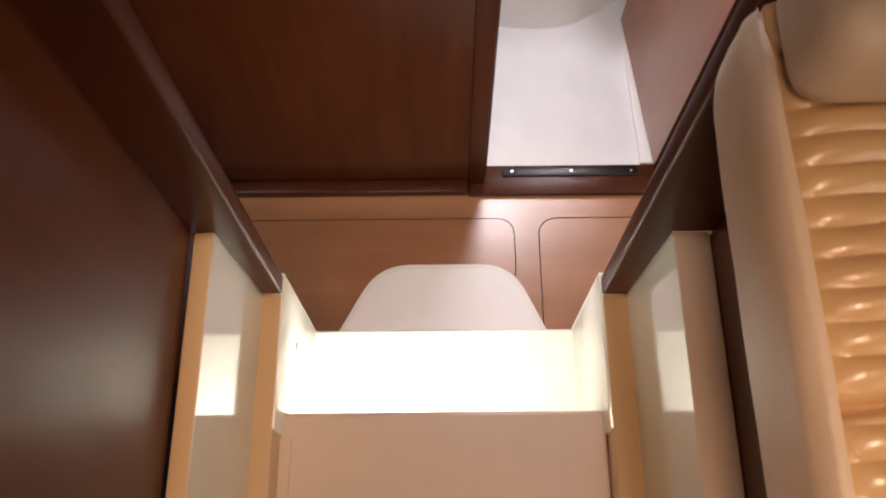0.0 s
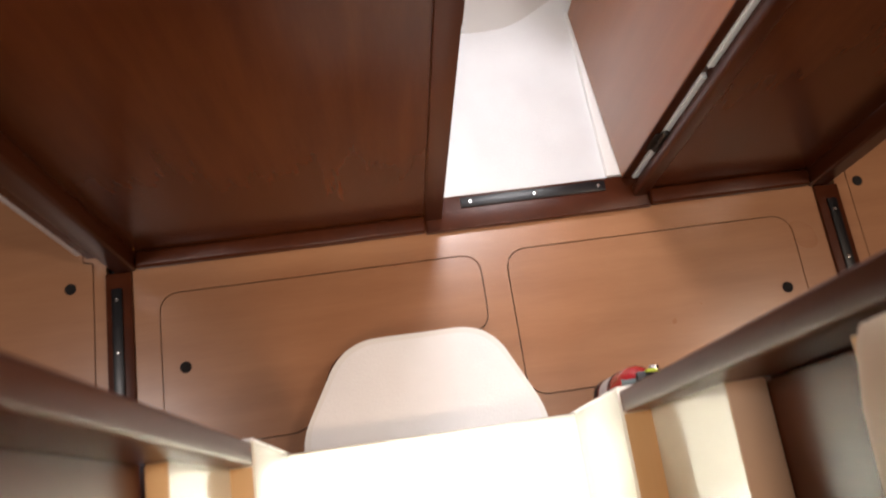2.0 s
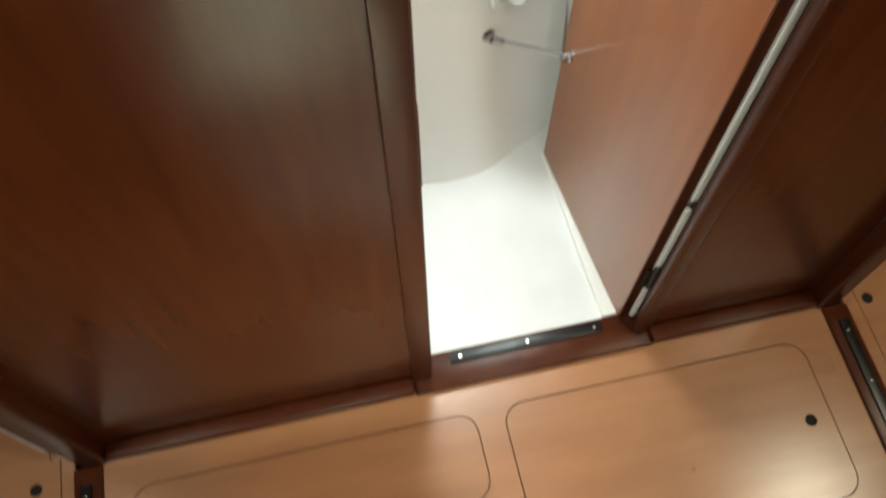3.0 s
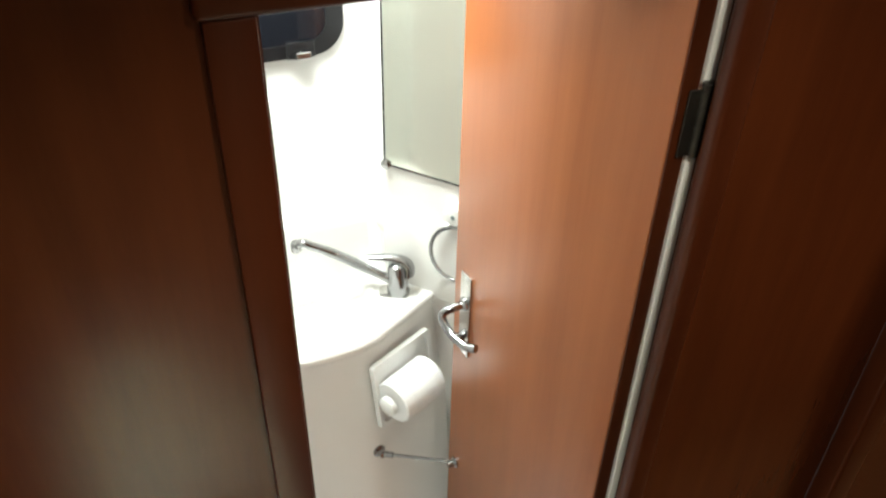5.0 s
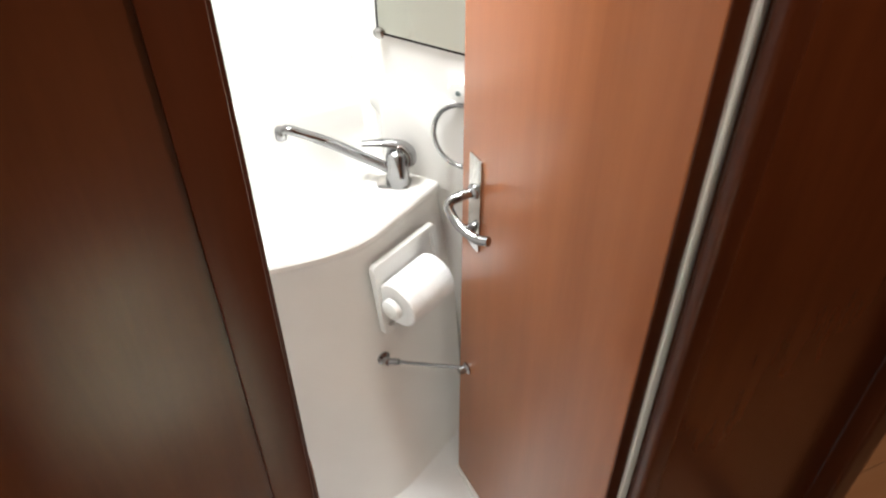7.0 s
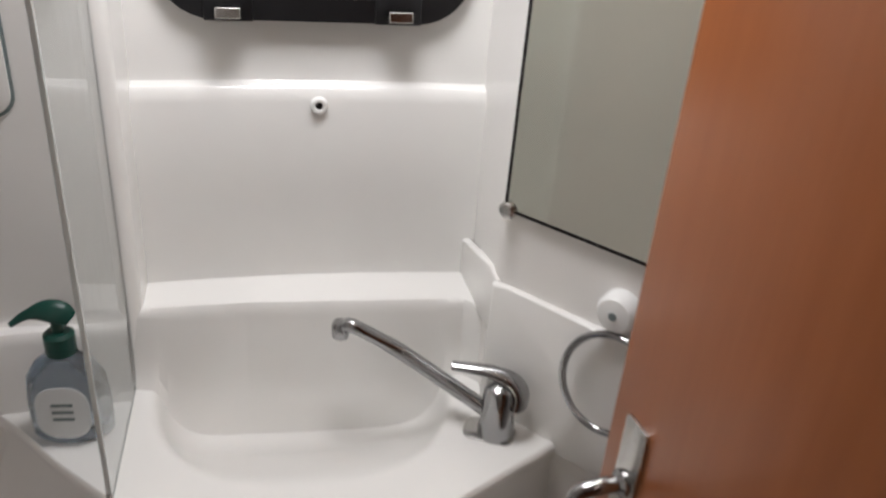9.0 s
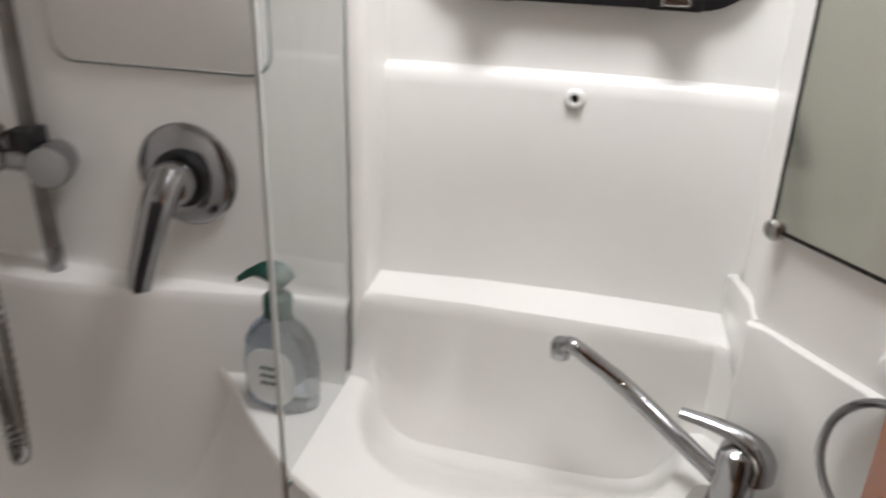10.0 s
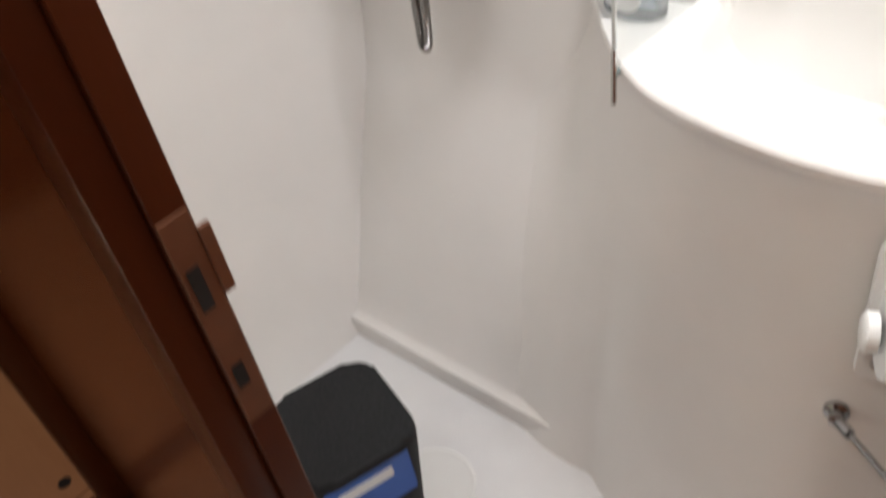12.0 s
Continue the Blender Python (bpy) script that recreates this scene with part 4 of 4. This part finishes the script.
part("hose", tube(hose, [0.0098 if k % 2 else 0.0076 for k in range(len(hose))], 10), HOSE, shower, "ribbed steel hose")
mixer = thing("shower_mixer", "round chrome shower mixer with a drooping lever", "shower mixer", (0, 0, 0))
mc = Vector((-0.158, 1.062, 1.044))
part("wall_plate", lathe([(0.077, 0), (0.077, 0.004), (0.070, 0.011), (0.050, 0.015), (0.042, 0.016)], 40, Matrix.Translation(mc) @ pose(0, 0, 0, 90)), CHROME, mixer)
part("neck", lathe([(0.043, 0.012), (0.042, 0.026), (0.040, 0.028), (0, 0.028)], 32, Matrix.Translation(mc) @ pose(0, 0, 0, 90)), BLACK, mixer)
part("cap", lathe([(0.033, 0.022), (0.034, 0.045), (0.030, 0.062), (0.018, 0.070), (0, 0.071)], 32, Matrix.Translation(mc) @ pose(0, 0, 0, 90)), CHROME, mixer)
lv = smooth_path([mc + Vector((0.0, -0.050, 0.010)), mc + Vector((-0.002, -0.078, -0.012)), mc + Vector((-0.006, -0.100, -0.050)), mc + Vector((-0.014, -0.120, -0.100)), mc + Vector((-0.018, -0.128, -0.125))], 6)
slot_line = [q + Vector((0.013, -0.0235, 0.006)) for q in lv[6:]]
part("lever_slot", tube(slot_line, [0.0095 - 0.004 * k / len(slot_line) for k in range(len(slot_line))], 8, False, 0.6), BLACK, mixer, "black underside groove")
part("lever", tube(lv, [0.033 - 0.013 * k / (len(lv) - 1) for k in range(len(lv))], 16, False, 0.8), CHROME, mixer)

# locker lid and dish in the shower wall
locker = thing("locker_door", "white flush locker door in the shower wall", "locker door", (0, 0, 0))
part("panel", prism(rounded(-0.346, -0.020, 1.198, 1.60, 0.03), 0, 0.006, 0.003, 2, pose(0, 1.063, 0, 90)), GELCOAT_WALL, locker)
part("gap", holed(rounded(-0.350, -0.016, 1.194, 1.604, 0.033), [rounded(-0.346, -0.020, 1.198, 1.60, 0.03)], 0, 0.0012), GREY_INK, locker, "fine dark gap").data.transform(pose(0, 1.0622, 0, 90))
dish = thing("wall_dish", "beige shallow dish set into the shower wall", "soap dish", (0, 0, 0))
part("tray", prism(rounded(-0.660, -0.560, 1.105, 1.40, 0.012), 0, 0.006, 0.003, 2, pose(0, 1.063, 0, 90)), DISH, dish)
for x in (-0.635, -0.585):
    part("screw", lathe([(0.004, 0), (0.003, 0.0015), (0, 0.0015)], 12, pose(x, 1.0572, 1.075, 90)), GREY_INK, dish)

# the shower fittings sit on the nearer wall panel
for fitting in (shower, mixer, locker, dish):
    fitting.matrix_world = Matrix.Translation((0.658, -0.083, 1.470)) @ Matrix.Scale(0.927, 4) @ Matrix.Translation((-0.643, 0.087, -1.483))

# soap bottle
soap = thing("soap_dispenser", "clear soap bottle with a dark green pump", "soap bottle", (0, 0, 0))
SO = pose(0.070, 0.905, VZ - 0.0055, 0, 0, -4) @ Matrix.Scale(1.13, 4)
part("bottle", lathe([(0.0, 0.0), (0.032, 0.0), (0.038, 0.006), (0.039, 0.05), (0.036, 0.085), (0.026, 0.105), (0.016, 0.115), (0.014, 0.122), (0, 0.122)], 28, SO @ Matrix.Diagonal((1.22, 0.74, 1, 1))), CLEAR_SOAP, soap)
part("collar", lathe([(0.017, 0.118), (0.017, 0.142), (0.013, 0.146), (0.007, 0.147), (0.006, 0.165)], 22, SO), GREEN, soap)
pump = smooth_path([SO @ Vector(p) for p in ((0.016, 0, 0.162), (0.006, 0, 0.170), (-0.012, 0, 0.173), (-0.032, 0, 0.167), (-0.050, 0, 0.154))], 5)
part("pump", tube(pump, [0.010 + 0.006 * math.sin(math.pi * min(1.0, k / 14)) - 0.006 * (k / (len(pump) - 1)) ** 2 for k in range(len(pump))], 14, False, 0.5), GREEN, soap)
part("label", prism(rounded(-0.030, 0.030, 0.014, 0.086, 0.024), 0, 0.0012, 0, 1, SO @ pose(0, -0.0292, 0, 89)), LABEL, soap, "pale printed label")
for k in range(3):
    part("print_bar", prism(rounded(-0.012, 0.012, 0.040 + 0.010 * k, 0.044 + 0.010 * k, 0.001), 0, 0.0008, 0, 1, SO @ pose(0, -0.0304, 0, 89)), GREY_INK, soap)

# waste bin
bin_m = pose(-0.123, 0.325, 0.0, 0, 0, -16) @ Matrix.Diagonal((1.0, 1.10, 1, 1))
waste = thing("waste_bin", "charcoal plastic waste bin with a blue and white label", "waste bin", (0, 0, 0))
lo = rounded(-0.085, 0.085, -0.075, 0.075, 0.03)
hi = rounded(-0.105, 0.105, -0.092, 0.092, 0.036)
bm = rows_mesh([[(x * (1 - t) + a * t, y * (1 - t) + b * t, 0.001 + 0.250 * t) for (x, y), (a, b) in zip(lo + lo[:1], hi + hi[:1])] for t in (0, 0.25, 0.5, 0.75, 1)])
bm.transform(bin_m)
part("body", bm, DARK_GREY, waste)
part("lid", prism(rounded(-0.108, 0.108, -0.092, 0.092, 0.04), 0.250, 0.268, 0.010, 3, bin_m), DARK_GREY, waste, "flat charcoal lid")
sticker = part("label", prism(rounded(-0.07, 0.07, -0.10, 0.0, 0.006), 0, 0.0015, 0, 1, bin_m @ pose(0.1035, -0.01, 0.249, 86, 0, 90)), BLUE, waste, "blue and white label")
part("print_bar", prism(rounded(-0.05, 0.04, -0.040, -0.018, 0.003), 0, 0.001, 0, 1, bin_m @ pose(0.1052, -0.01, 0.249, 86, 0, 90)), LABEL, sticker, "white band")

drain_cover = thing("floor_drain", "round white drain cover in the washroom floor", "floor drain", (0, 0, 0))
part("cover", lathe([(0.085, 0.0), (0.085, 0.003), (0.080, 0.005), (0.074, 0.0035), (0, 0.0035)], 36, pose(-0.058, 0.425, 0.0003)), WHITE_PLASTIC, drain_cover)

# fire extinguisher
ext = thing("fire_extinguisher", "small red fire extinguisher with black head and band", "fire extinguisher", (0, 0, 0))
EX = pose(0.597, -0.470, 0.0006, 0, 0, -4) @ Matrix.Scale(0.84, 4)
part("cylinder", lathe([(0.0, 0.006), (0.038, 0.004), (0.046, 0.016), (0.047, 0.03), (0.047, 0.27), (0.044, 0.30), (0.032, 0.328), (0.018, 0.342), (0.016, 0.352), (0, 0.352)], 36, EX), RED, ext)
part("foot_ring", lathe([(0.049, 0.0), (0.050, 0.004), (0.050, 0.026), (0.0475, 0.03)], 36, EX), BLACK, ext)
part("band", lathe([(0.0478, 0.17), (0.049, 0.172), (0.049, 0.188), (0.0478, 0.19)], 36, EX), BLACK, ext, "black strap")
part("label", lathe([(0.0474, 0.06), (0.0477, 0.062), (0.0477, 0.155), (0.0474, 0.157)], 36, EX), LABEL, ext, "pale printed label")
part("valve", lathe([(0.016, 0.35), (0.017, 0.375), (0.014, 0.395), (0, 0.396)], 20, EX), STEEL, ext)
part("handle", join(box(-0.030, 0.046, -0.014, 0.014, 0.392, 0.408, 0.005, 2), box(-0.024, 0.040, -0.011, 0.011, 0.372, 0.381, 0.003, 2)), BLACK, ext, "black squeeze handle").data.transform(EX)
part("gauge", lathe([(0.014, 0), (0.014, 0.012), (0.012, 0.014), (0, 0.014)], 20, EX @ pose(0.02, 0.016, 0.385, -90)), STEEL, ext)
part("tag", box(-0.008, 0.018, 0.010, 0.016, 0.398, 0.424, 0.001, 1), LIME, ext, "lime safety tag").data.transform(EX)
part("nozzle", tube([EX @ Vector((-0.010, -0.004, 0.372)), EX @ Vector((-0.048, -0.006, 0.366)), EX @ Vector((-0.058, -0.006, 0.364))], [0.006, 0.006, 0.008], 12), GREY_INK, ext, "grey discharge nozzle")
